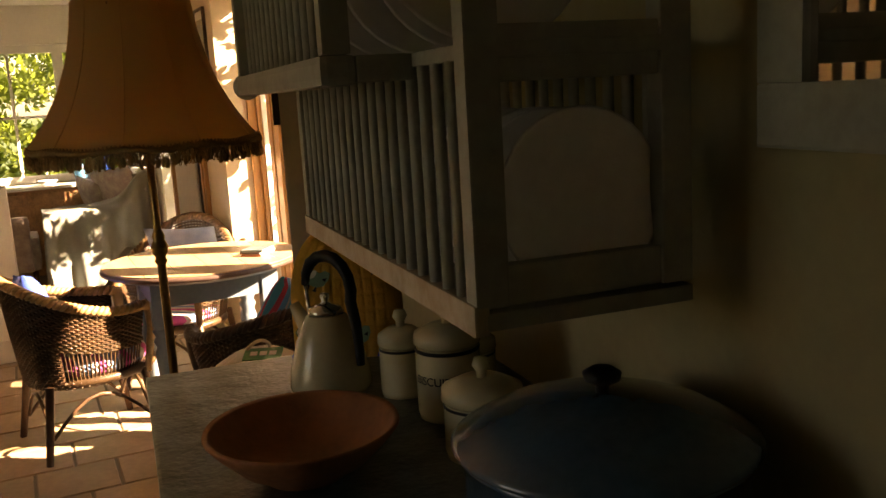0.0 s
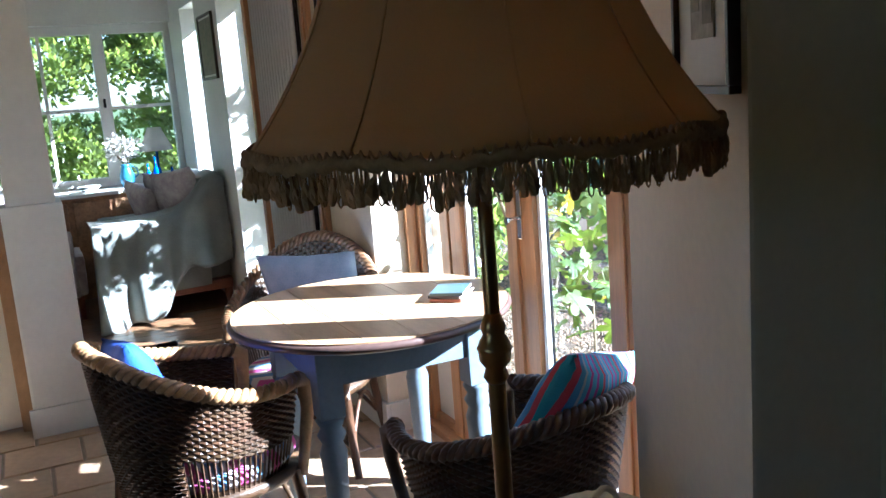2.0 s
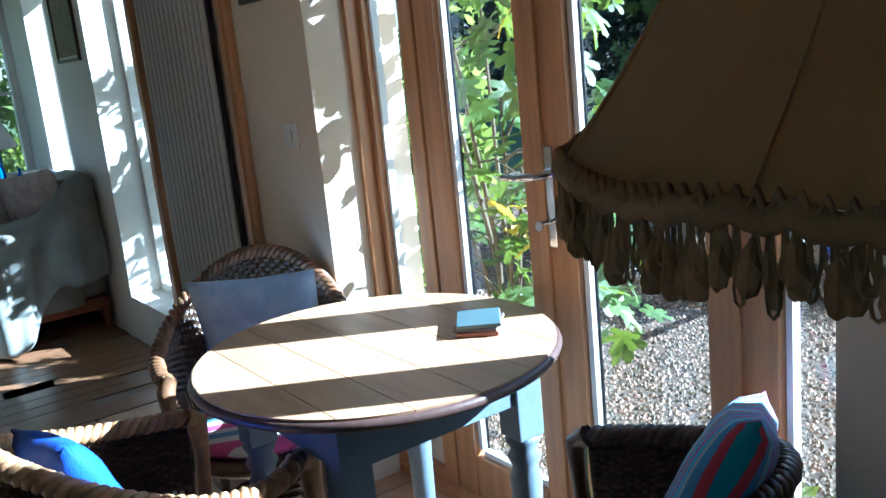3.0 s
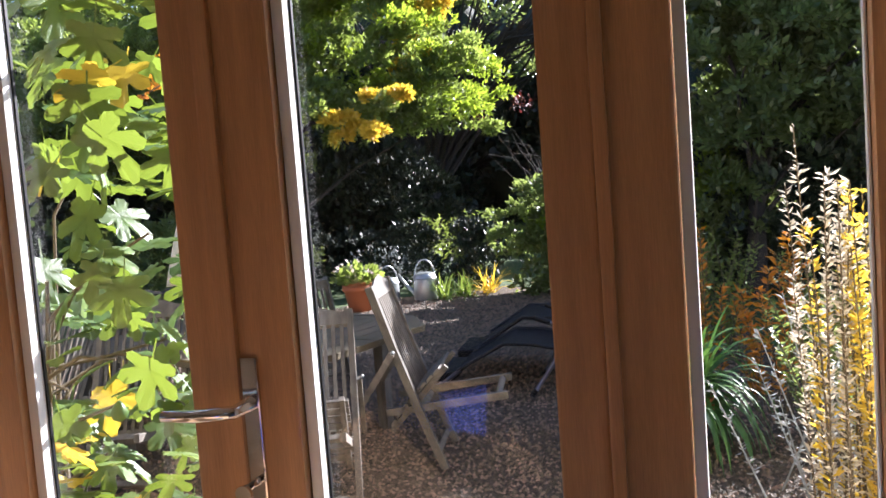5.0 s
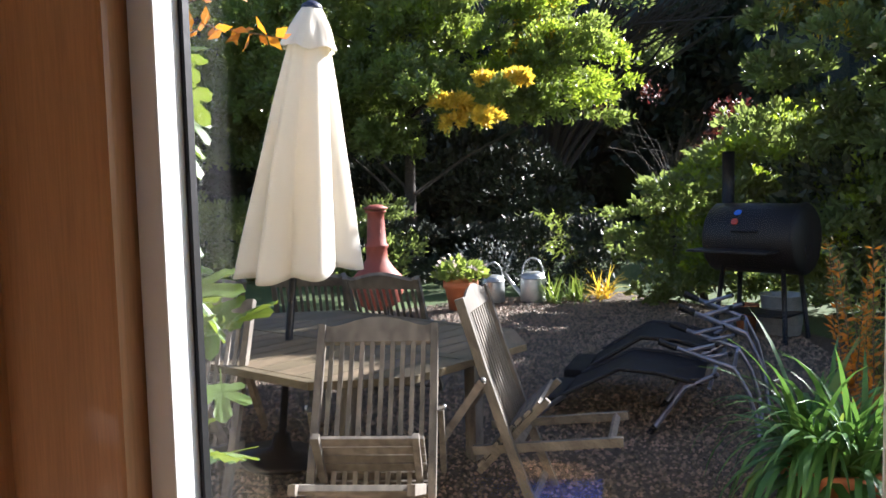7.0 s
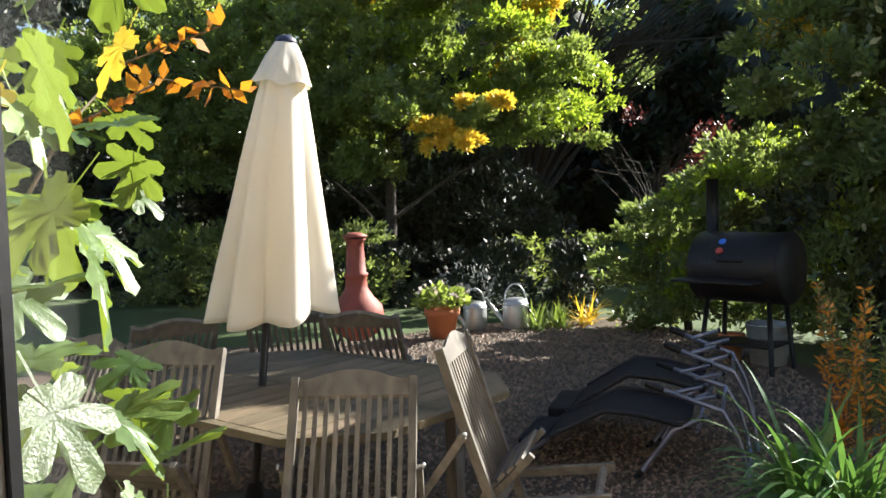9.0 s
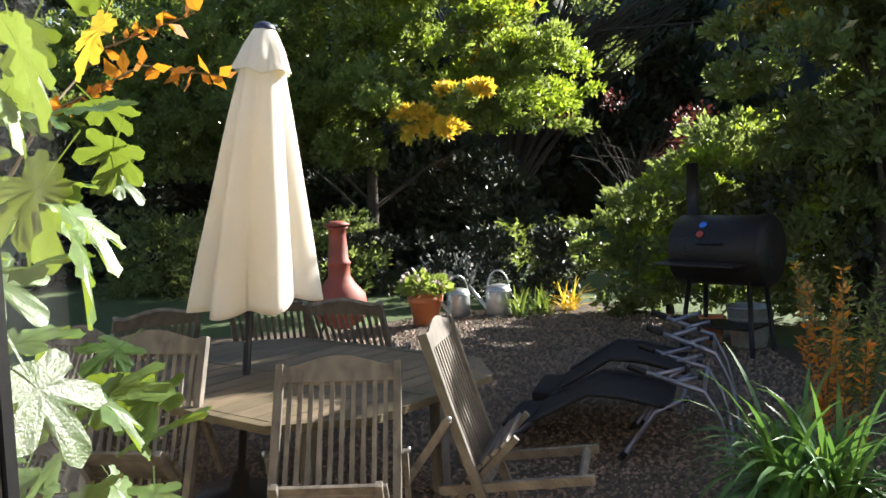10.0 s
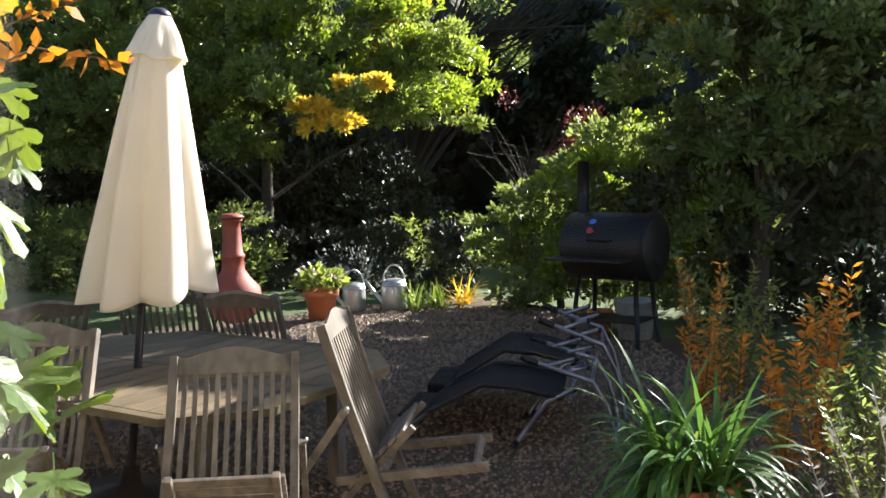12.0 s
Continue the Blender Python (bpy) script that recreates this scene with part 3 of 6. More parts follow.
def wicker_chair(label, m, rim_mat, pad_mat, back=0.80, arm=0.60, R=0.295, cane=WICKER):
    """A tub chair with the open side to +y: woven shell, rolled rim, four splayed legs and a loose pad."""
    c = thing("wicker_chair", label, "armchair", m, "wicker chairs round the table")
    A = math.radians(132)
    def rimz(a):
        k = 0.5 + 0.5 * math.cos(a * 180 / 132)
        return arm + (back - arm) * k ** 1.3
    def shell(a, s):
        z0, z1 = 0.30, rimz(a)
        z = z0 + (z1 - z0) * s
        r = R * (0.80 + 0.20 * s ** 0.8)
        stretch = 1.0 + 0.08 * max(0, abs(a) - 1.2)
        return Vector((r * math.sin(a), -r * math.cos(a) * stretch, z))
    n = 74
    for i in range(0, n + 1):
        a = -A + 2 * A * i / n
        part("stake", tube([shell(a, s) for s in (0, 0.35, 0.7, 1.0)], 0.0042, 4), cane, c)
    bm = bmesh.new()
    rows = 34
    for r in range(rows + 1):
        s = r / rows
        for lo, hi in (((-n // 2, n // 2),) if (s < 0.06 or s > 0.42) else ((-16, 16),)):
            pts = []
            for i in range(lo + n // 2, hi + n // 2 + 1):
                a = -A + 2 * A * i / n
                p = shell(a, s)
                d = Vector((p.x, p.y, 0)).normalized()
                pts.append(p + d * (0.0045 if (i + r) % 2 else -0.0045))
            tube(pts, 0.0066, 4, bm)
    part("weave", bm, cane, c, "closely woven brown cane")
    bm = bmesh.new()
    for q, off in ((0, 0.0), (1, 0.013), (2, -0.013)):
        pts = []
        for i in range(n * 2 + 1):
            a = -A + 2 * A * i / (n * 2)
            p = shell(a, 1.0)
            ph = i * 0.9 + q * 2.1
            d = Vector((p.x, p.y, 0)).normalized()
            pts.append(p + d * (0.016 * math.cos(ph)) + Vector((0, 0, 0.014 * math.sin(ph))))
        tube(pts, 0.011, 6, bm)
    part("rolled_rim", bm, rim_mat, c, "plaited cane rim", True)
    for sx in (-1, 1):
        e = shell(sx * A, 1.0)
        part("arm_front", tube([e, e + Vector((0, 0.03, -0.02)), e + Vector((0, 0.03, -0.10)), Vector((e.x * 0.92, e.y, 0.30))], [0.026, 0.027, 0.020, 0.016], 8), rim_mat, c, "", True)
    seat = lathe([(0.0, 0.30), (R * 0.84, 0.30), (R * 0.88, 0.315), (R * 0.86, 0.335), (0.0, 0.337)], 36)
    for v in seat.verts:
        v.co.y += 0.02
        if v.co.y > 0:
            v.co.y *= 1.12
    part("seat", seat, WICKER, c, "", True)
    pad = lathe([(0.0, 0.34), (R * 0.78, 0.34), (R * 0.83, 0.36), (R * 0.80, 0.385), (R * 0.5, 0.398), (0.0, 0.40)], 32)
    for v in pad.verts:
        v.co.y += 0.03
    part("seat_pad", pad, pad_mat, c, "soft loose seat pad", True)
    for sx, sy in ((-1, -1), (1, -1), (-1, 1), (1, 1)):
        part("leg", tube([(sx * R * 0.66, sy * R * 0.66, 0.32), (sx * R * 0.72, sy * R * 0.74, 0.15), (sx * R * 0.78, sy * R * 0.82, 0.0)], [0.019, 0.017, 0.015], 10), WICKER, c, "", True)
    bm = bmesh.new()
    for i in range(4):
        a0, a1 = math.radians(45 + 90 * i), math.radians(135 + 90 * i)
        pts = []
        for k in range(9):
            a = a0 + (a1 - a0) * k / 8
            rr = R * 1.0
            x, y = rr * math.cos(a0) * (1 - k / 8) + rr * math.cos(a1) * k / 8, rr * math.sin(a0) * (1 - k / 8) + rr * math.sin(a1) * k / 8
            pts.append((x, y, 0.10 + 0.15 * math.sin(math.pi * k / 8)))
        tube(pts, 0.008, 6, bm)
    part("brace", bm, WICKER, c, "bent cane braces", True)
    return c


wicker_chair("brown wicker tub chair with honey rim and blue cushion", pose(0.10, 4.14, 0, 0, 0, -78), WICKERL, PINKSTR, 0.76, 0.60)
wicker_chair("dark brown wicker tub chair with striped cushion", pose(0.75, 3.40, 0, 0, 0, 14), WICKER, SEATPAD, 0.665, 0.56, 0.285)
wicker_chair("brown wicker tub chair with pale blue cushion behind table", pose(0.63, 4.80, 0, 0, 0, 146), WICKERM, PINKSTR, 0.83, 0.58, 0.285)
cushion("cushion", "deep blue grid patterned cushion on wicker chair", 0.31, 0.31, 0.10, CUSHB, pose(-0.05, 4.10, 0.63, 68, 8, 98))
cushion("cushion", "blue pink and red striped cushion on wicker chair", 0.42, 0.36, 0.13, STRIPE, pose(0.84, 3.27, 0.60, 62, 0, 205) @ pose(0, 0, 0, 0, 0, 18))
cushion("cushion", "pale blue floral cushion in bright sun on wicker chair", 0.40, 0.38, 0.11, CUSHP, pose(0.71, 4.91, 0.62, 70, 0, 146))

# standard lamp
LX, LY = 0.28, 2.57
lamp = thing("floor_lamp", "brass standard lamp with fringed peach bell shade", "lamp", pose(LX, LY, 0))
part("base", lathe([(0.0, 0.0), (0.14, 0.0), (0.145, 0.015), (0.12, 0.03), (0.07, 0.04), (0.035, 0.07), (0.02, 0.11), (0.0, 0.11)], 36), BRASS, lamp, "", True)
part("pole", lathe([(0.0, 0.10), (0.0125, 0.10), (0.0125, 1.02), (0.012, 1.03), (0.011, 1.10), (0.0095, 1.42), (0.0, 1.42)], 18), BRASS, lamp, "tarnished brass pole", True)
part("collar", lathe([(0.012, 1.0), (0.018, 1.01), (0.014, 1.022), (0.022, 1.034), (0.023, 1.046), (0.025, 1.05), (0.023, 1.054), (0.020, 1.062), (0.015, 1.07), (0.018, 1.08), (0.011, 1.10)], 24), BRASS, lamp, "", True)


def shade_r(t):
    return 0.152 + 0.046 * t + 0.102 * t ** 2.6


SH0, SH1, NP = 1.715, 1.345, 10


def scal(a):
    return 0.5 - 0.5 * math.cos(NP * a)


bm = bmesh.new()
seg, lev = 144, 14
rings = []
for j in range(lev + 1):
    t = j / lev
    ring = []
    for i in range(seg):
        a = 2 * math.pi * i / seg
        r = shade_r(t) * (1 - 0.006 * scal(a) * (0.3 + 0.7 * t))
        ring.append(bm.verts.new((r * math.cos(a), r * math.sin(a), SH0 + (SH1 - SH0) * t - 0.006 * scal(a) * t)))
    rings.append(ring)
for p, q in zip(rings, rings[1:]):
    for i in range(seg):
        bm.faces.new((q[i], q[(i + 1) % seg], p[(i + 1) % seg], p[i]))
sh = part("shade", bm, SHADEM, lamp, "peach cloth bell shade", True)
sol = sh.modifiers.new("thickness", "SOLIDIFY")
sol.thickness = 0.003
for i in range(NP):
    a = 2 * math.pi * i / NP
    part("seam", tube([(shade_r(t) * 1.004 * math.cos(a), shade_r(t) * 1.004 * math.sin(a), SH0 + (SH1 - SH0) * t) for t in [k / 10 for k in range(11)]], 0.0013, 5), SHADEM, sh)
pts = []
for i in range(180):
    a = 2 * math.pi * i / 180
    r = 0.302 * (1 - 0.006 * scal(a))
    pts.append((r * math.cos(a), r * math.sin(a), SH1 - 0.008 - 0.006 * scal(a) + 0.003 * math.sin(i * 2.2)))
part("braid", tube(pts, 0.008, 6, None, True), FRINGE, sh, "twisted braid along the shade edge", True)
pts = []
for i in range(360):
    a = 2 * math.pi * i / 360
    r = 0.3045 * (1 - 0.006 * scal(a))
    pts.append((r * math.cos(a), r * math.sin(a), SH1 - 0.002 - 0.006 * scal(a) + (0.0055 if i % 2 else -0.0055)))
part("zigzag_braid", tube(pts, 0.003, 5, None, True), FRINGE, sh, "zigzag braid above the fringe", True)
rr = random.Random(8)
bm, bt = bmesh.new(), bmesh.new()
NF = 560
for i in range(NF):
    a = 2 * math.pi * (i + rr.uniform(-.2, .2)) / NF
    r = 0.299 * (1 - 0.006 * scal(a)) + rr.uniform(-.004, .004)
    z0 = SH1 - 0.012 - 0.006 * scal(a)
    ln = 0.030 + rr.uniform(-.008, .012)
    c, s = math.cos(a), math.sin(a)
    w = 0.0032
    pts = []
    for k in range(9):
        q = k / 8
        sw = w * math.sin(2 * math.pi * q) * (1.0 if 0.2 < q < 0.8 else 0.5)
        dz = ln * math.sin(math.pi * q) ** 0.7
        pts.append(((r + .004) * c - sw * s, (r + .004) * s + sw * c, z0 - dz))
    tube(pts, 0.0011, 4, bm)
for i in range(150):
    a = 2 * math.pi * (i + rr.uniform(-.35, .35)) / 150
    r = 0.303 * (1 - 0.006 * scal(a)) + rr.uniform(-.003, .003)
    z0 = SH1 - 0.030 - 0.006 * scal(a) + rr.uniform(-.010, .004)
    q = rr.uniform(0.75, 1.15)
    ph = rr.uniform(0, 6)
    lathe([(0.0, 0.014), (0.0018, 0.012), (0.0042 * q, 0.006), (0.0060 * q, -0.002), (0.0056 * q, -0.010), (0.0040 * q, -0.016), (0.0, -0.017)], 7, bt,
          pose(r * math.cos(a), r * math.sin(a), z0, rr.uniform(-12, 12), rr.uniform(-12, 12), 0), lambda t, z: 0.22 * math.sin(3 * t + ph + z * 300))
part("looped_fringe", bm, FRINGE, sh, "hanging looped fringe")["kind"] = "stuff"
part("tassel_fringe", bt, FRINGE, sh, "row of small tassels")["kind"] = "stuff"
for i in range(3):
    a = 2.1 * i
    part("shade_arm", tube([(0, 0, 1.40), (0.155 * math.cos(a), 0.155 * math.sin(a), 1.70)], 0.003, 6), BRASS, lamp)

# fluted cream pouf with a green label
CLOTH = mat("cream_cotton", (0.72, 0.62, 0.46), 0.85, var=0.08, scale=6, bump=0.3, fine=200)
pouf = thing("pouf", "cream fluted pouf with rope handle and green label", "pouf", pose(0.57, 2.76, 0))
part("body", lathe([(0.0, 0.0), (0.13, 0.0), (0.17, 0.05), (0.19, 0.25), (0.19, 0.45), (0.175, 0.55), (0.14, 0.61), (0.08, 0.645), (0.02, 0.655), (0.0, 0.655)], 96,
                   wob=lambda a, z: -0.085 * (1 - abs(math.sin(11 * a))) ** 1.4), CLOTH, pouf, "", True)
part("rope_handle", tube([(0.04 * math.cos(k * 0.45), 0.012 * math.sin(k * 0.9), 0.652 + 0.03 * math.sin(k * 0.45)) for k in range(8)], 0.006, 7), CLOTH, pouf, "twisted rope handle", True)
lab = boxb(-0.06, 0.06, -0.035, 0.035, 0, 0.003, 0.0, pose(0.0, -0.055, 0.652, 14, 0, -25))
lab_ob = part("label", lab, mat("green_label", (0.04, 0.24, 0.08), 0.4, var=0.1), pouf, "green printed paper label")
for k in range(3):
    part("print", boxb(-0.04 + 0.03 * k, -0.018 + 0.03 * k, -0.012, 0.012, 0.003, 0.0042, 0.0, pose(0.0, -0.055, 0.652, 14, 0, -25)), WHITEP, lab_ob, "pale unreadable print")

# ---- kitchen ----
WORN = mat("worn_green_paint", (0.15, 0.175, 0.15), 0.3, var=0.3, scale=16, bump=0.5, fine=90, col2=(0.03, 0.024, 0.016))
GREYP = mat("chipped_grey_paint", (0.36, 0.37, 0.33), 0.6, var=0.2, scale=9, bump=0.25, fine=60, col2=(0.24, 0.24, 0.20))
RAWW = mat("bare_wood_edge", (0.42, 0.24, 0.12), 0.6, var=0.3, scale=12, bump=0.3, fine=60)
GREYL = mat("rubbed_pale_paint", (0.52, 0.49, 0.41), 0.6, var=0.2, scale=14, bump=0.3, fine=60, col2=(0.34, 0.24, 0.14))
CHINA = mat("white_china", (0.80, 0.82, 0.86), 0.2, var=0.05, scale=5, bump=0.02, coat=0.3)
CREAMEN = mat("cream_enamel", (0.60, 0.53, 0.36), 0.25, var=0.06, scale=5, bump=0.02, coat=0.3)
BLUEEN = mat("blue_enamel", (0.045, 0.10, 0.16), 0.22, var=0.2, scale=6, bump=0.03, coat=0.4)
TERRA = mat("terracotta_bowl", (0.42, 0.16, 0.07), 0.55, var=0.2, scale=10, bump=0.2)
QUILT = mat("ochre_quilt", (0.66, 0.34, 0.06), 0.9, var=0.15, scale=10, bump=0.3, fine=150)
KT = -5.4  # the kitchen wall runs askew to the garden wall
sb = thing("sideboard", "worn painted sideboard with scuffed top", "sideboard", pose(0.137, 1.893, 0, 0, 0, KT) @ pose(-0.20, -2.26, 0))
part("top", boxb(0.20, 0.88, 0.75, 2.26, 0.853, 0.885, 0.006), WORN, sb, "scuffed dark painted top")
part("body", boxb(0.26, 0.88, 0.80, 2.20, 0.10, 0.853, 0.004), WORN, sb)
for dy in (0.80, 1.48):
    dd = part("drawer", boxb(0.243, 0.26, dy + 0.02, dy + 0.66, 0.685, 0.835, 0.004), WORN, sb)
    part("knob", lathe([(0.006, 0), (0.006, 0.012), (0.015, 0.02), (0.013, 0.03), (0.0, 0.033)], 14, None, pose(0.243, dy + 0.34, 0.76, 0, -90, 0)), BRASS, dd, "", True)
for ly in (0.84, 2.15):
    for lx in (0.28, 0.85):
        part("foot", boxb(lx - 0.02, lx + 0.02, ly - 0.02, ly + 0.02, 0, 0.10, 0.003), WORN, sb)

# plate rack on the wall
RM = pose(0.465, 1.742, 0.008, 0, 0, KT) @ pose(-0.455, -1.77, 0)
rack = thing("plate_rack", "chipped grey painted wooden plate rack full of plates", "plate rack", RM)
RY0, RY1 = 0.87, 1.77
part("bottom_board", boxb(0.46, 0.73, RY0, RY1, 1.165, 1.185, 0.003), GREYP, rack)
part("bottom_rail", boxb(0.452, 0.47, RY0, RY1, 1.160, 1.195, 0.003), GREYL, rack, "front rail worn to bare wood")
for cy in (RY0, RY1 - 0.03):
    part("post", boxb(0.455, 0.495, cy, cy + 0.03, 1.19, 2.0, 0.003), GREYP, rack)
    part("post", boxb(0.69, 0.73, cy, cy + 0.03, 1.19, 2.0, 0.003), GREYP, rack)
    part("end_rail", boxb(0.495, 0.69, cy + 0.004, cy + 0.026, 1.19, 1.235, 0.003), GREYP, rack)
    part("end_rail", boxb(0.495, 0.69, cy + 0.004, cy + 0.026, 1.43, 1.49, 0.003), GREYP, rack)
part("shelf", boxb(0.46, 0.73, RY0, RY1, 1.455, 1.472, 0.003), GREYP, rack)
part("shelf_rail", boxb(0.345, 0.39, RY0 + 0.18, RY1 + 0.02, 1.437, 1.474, 0.010), GREYP, rack, "rounded front rail")
part("rail_end", lathe([(0.0, -0.03), (0.018, -0.028), (0.026, -0.012), (0.026, 0.012), (0.018, 0.028), (0.0, 0.03)], 16, None, pose(0.367, RY1 + 0.035, 1.455, 90, 0, 0)), GREYP, rack, "", True)
for by in (RY0 + 0.18, RY1 - 0.02):
    part("bracket", boxb(0.39, 0.46, by, by + 0.025, 1.44, 1.472, 0.003), GREYP, rack)
part("upper_post", boxb(0.35, 0.385, RY1 - 0.005, RY1 + 0.02, 1.474, 2.0, 0.003), GREYP, rack)
part("upper_post", boxb(0.35, 0.385, RY0 + 0.18, RY0 + 0.205, 1.474, 2.0, 0.003), GREYP, rack)
part("top_board", boxb(0.345, 0.73, RY0, RY1, 2.0, 2.02, 0.003), GREYP, rack)
nd = 18
for i in range(nd):
    y = RY0 + 0.06 + (RY1 - RY0 - 0.12) * i / (nd - 1)
    part("dowel", tube([(0.463, y, 1.19), (0.463, y, 1.456)], 0.0075, 8), GREYP, rack, "", True)
    part("dowel", tube([(0.712, y, 1.185), (0.712, y, 1.456)], 0.0075, 8), GREYP, rack, "", True)
    if i > 3:
        part("dowel", tube([(0.367, y, 1.47), (0.367, y, 2.0)], 0.0075, 8), GREYP, rack, "", True)
part("wall_batten", boxb(0.73, 0.875, RY0 + 0.02, RY1 - 0.02, 1.90, 1.99, 0.003), GREYP, rack)
pr = random.Random(3)
plate_prof = [(0.0, 0.0), (0.55, 0.0), (0.62, 0.05), (0.97, 0.17), (1.0, 0.20), (0.96, 0.205), (0.60, 0.09), (0.52, 0.045), (0.0, 0.04)]
pm = mesh_of("plate", lathe([(r, z) for r, z in plate_prof], 36), CHINA, True)
for i in range(nd - 1):
    y = RY0 + 0.085 + (RY1 - RY0 - 0.12) * i / (nd - 1)
    for tier in (0, 1):
        if (tier == 0 and i in (2, 6, 10)) or (tier == 1 and i not in (3, 5, 8, 11, 14)):
            continue
        r = pr.choice((0.068, 0.078, 0.092)) if i > 3 else 0.105
        if tier:
            r = pr.choice((0.13, 0.15))
        z = (1.188 if tier == 0 else 1.474) + r
        p = thing("plate", "white china plate standing in the rack", "plate", RM @ pose(0.48 + r if tier == 0 else 0.57, y, z, 84, 0, pr.uniform(-4, 4)) @ Matrix.Diagonal((r, r, 0.11, 1)), "plates in the rack")
        o = new("dish", pm)
        o.parent = p
pl = thing("plate", "large white china plate with small blue mark", "plate", RM @ pose(0.60, RY0 + 0.045, 1.19 + 0.105, 88, 0, 0) @ Matrix.Diagonal((0.105, 0.105, 0.11, 1)), "plates in the rack")
o = new("dish", pm)
o.parent = pl

# tea cosy, kettle, jars, bowl, pan
tcz = thing("tea_cosy", "ochre quilted tea cosy with hen figures", "tea cosy", pose(0.555, 1.80, 0.885, 0, 0, -28) @ Matrix.Scale(0.80, 4))
bm = bmesh.new()
nu, nv = 84, 64
for sgn in (1, -1):
    g = []
    for j in range(nv + 1):
        v = j / nv
        hw = 0.15 * (1 - max(0, (v - 0.35) / 0.65) ** 2.4) ** 0.5 + 0.001
        row = []
        for i in range(nu + 1):
            u = 2 * i / nu - 1
            th = 0.055 * ((1 - u ** 4) * (1 - v ** 6 * 0.98)) ** 0.5 - 0.0042 * (1 - u ** 6) * max(math.exp(-(math.sin(u * 17) / 0.30) ** 2), math.exp(-(math.sin(v * 26) / 0.30) ** 2))
            row.append(bm.verts.new((u * hw, sgn * th, 0.36 * v)))
        g.append(row)
    for j in range(nv):
        for i in range(nu):
            f = (g[j][i], g[j][i + 1], g[j + 1][i + 1], g[j + 1][i])
            bm.faces.new(f if sgn < 0 else f[::-1])
bmesh.ops.remove_doubles(bm, verts=bm.verts, dist=2e-4)
part("quilted_cover", bm, QUILT, tcz, "", True)
part("loop", tube([(0.015 * math.cos(k), 0, 0.365 + 0.018 * math.sin(k)) for k in (-0.6, 0.2, 1.0, 1.8, 2.6, 3.6)], 0.005, 6), CUSHB, tcz, "blue ribbon loop", True)
part("trim", boxb(-0.15, 0.15, -0.05, 0.05, 0, 0.012, 0.004), CUSHB, tcz, "blue bound hem")
HEN = mat("green_felt", (0.22, 0.36, 0.26), 0.9, var=0.2)
FELTK = mat("black_felt", (0.02, 0.02, 0.025), 0.9, var=0.2)
hen = [(-0.036, 0.010), (-0.030, 0.026), (-0.018, 0.030), (-0.010, 0.020), (0.008, 0.018), (0.020, 0.028), (0.034, 0.026), (0.036, 0.008), (0.028, -0.012), (0.010, -0.022), (-0.010, -0.020), (-0.024, -0.008)]
for hx_, hz_, hr in ((-0.07, 0.22, 20), (0.085, 0.26, -15), (-0.10, 0.06, 10), (0.03, 0.06, 0)):
    hm = pose(hx_, -0.0535, hz_, 90, hr, 0)
    bm = prism(hen, 0, 0.0025)
    bmesh.ops.transform(bm, matrix=hm, verts=bm.verts[:])
    h = part("applique", bm, HEN, tcz, "green and white hen patch")
    for pts, fm in (([(x * 0.45 - 0.016, z * 0.5 + 0.008) for x, z in hen], WHITEP), ([(-0.012, -0.020), (-0.008, -0.020), (-0.008, -0.034), (-0.016, -0.034)], FELTK), ([(0.006, -0.021), (0.010, -0.021), (0.012, -0.034), (0.002, -0.034)], FELTK), ([(0.018, 0.004), (0.030, 0.012), (0.028, 0.000)], FELTK)):
        bm = prism(pts, 0.0005, 0.0035)
        bmesh.ops.transform(bm, matrix=hm, verts=bm.verts[:])
        part("patch", bm, fm, h)

ket = thing("kettle", "cream stove kettle with black bow handle", "kettle", pose(0.445, 1.60, 0.885, 0, 0, 118) @ Matrix.Scale(0.80, 4))
part("body", lathe([(0.0, 0.0), (0.093, 0.0), (0.098, 0.012), (0.094, 0.05), (0.075, 0.12), (0.05, 0.175), (0.042, 0.185), (0.0, 0.185)], 40), CREAMEN, ket, "", True)
part("lid", lathe([(0.045, 0.183), (0.040, 0.197), (0.015, 0.207), (0.008, 0.212), (0.012, 0.225), (0.010, 0.232), (0.0, 0.234)], 28), CHROME, ket, "", True)
part("spout", tube([(0.055, 0, 0.13), (0.085, 0, 0.165), (0.105, 0, 0.195)], [0.024, 0.018, 0.013], 14), CREAMEN, ket, "", True)
part("handle", tube([(-0.100, 0, 0.07), (-0.098, 0, 0.12), (-0.093, 0, 0.17)] + [(-0.012 + 0.074 * math.cos(a), 0, 0.245 + 0.078 * math.sin(a)) for a in [math.radians(200 - 22 * k) for k in range(10)]], [0.010, 0.012, 0.013] + [0.014] * 8 + [0.012, 0.009], 12), BLACKM, ket, "black bow handle", True)
part("handle_stem", tube([(0.06, 0, 0.25), (0.055, 0, 0.17)], 0.005, 8), CHROME, ket, "", True)

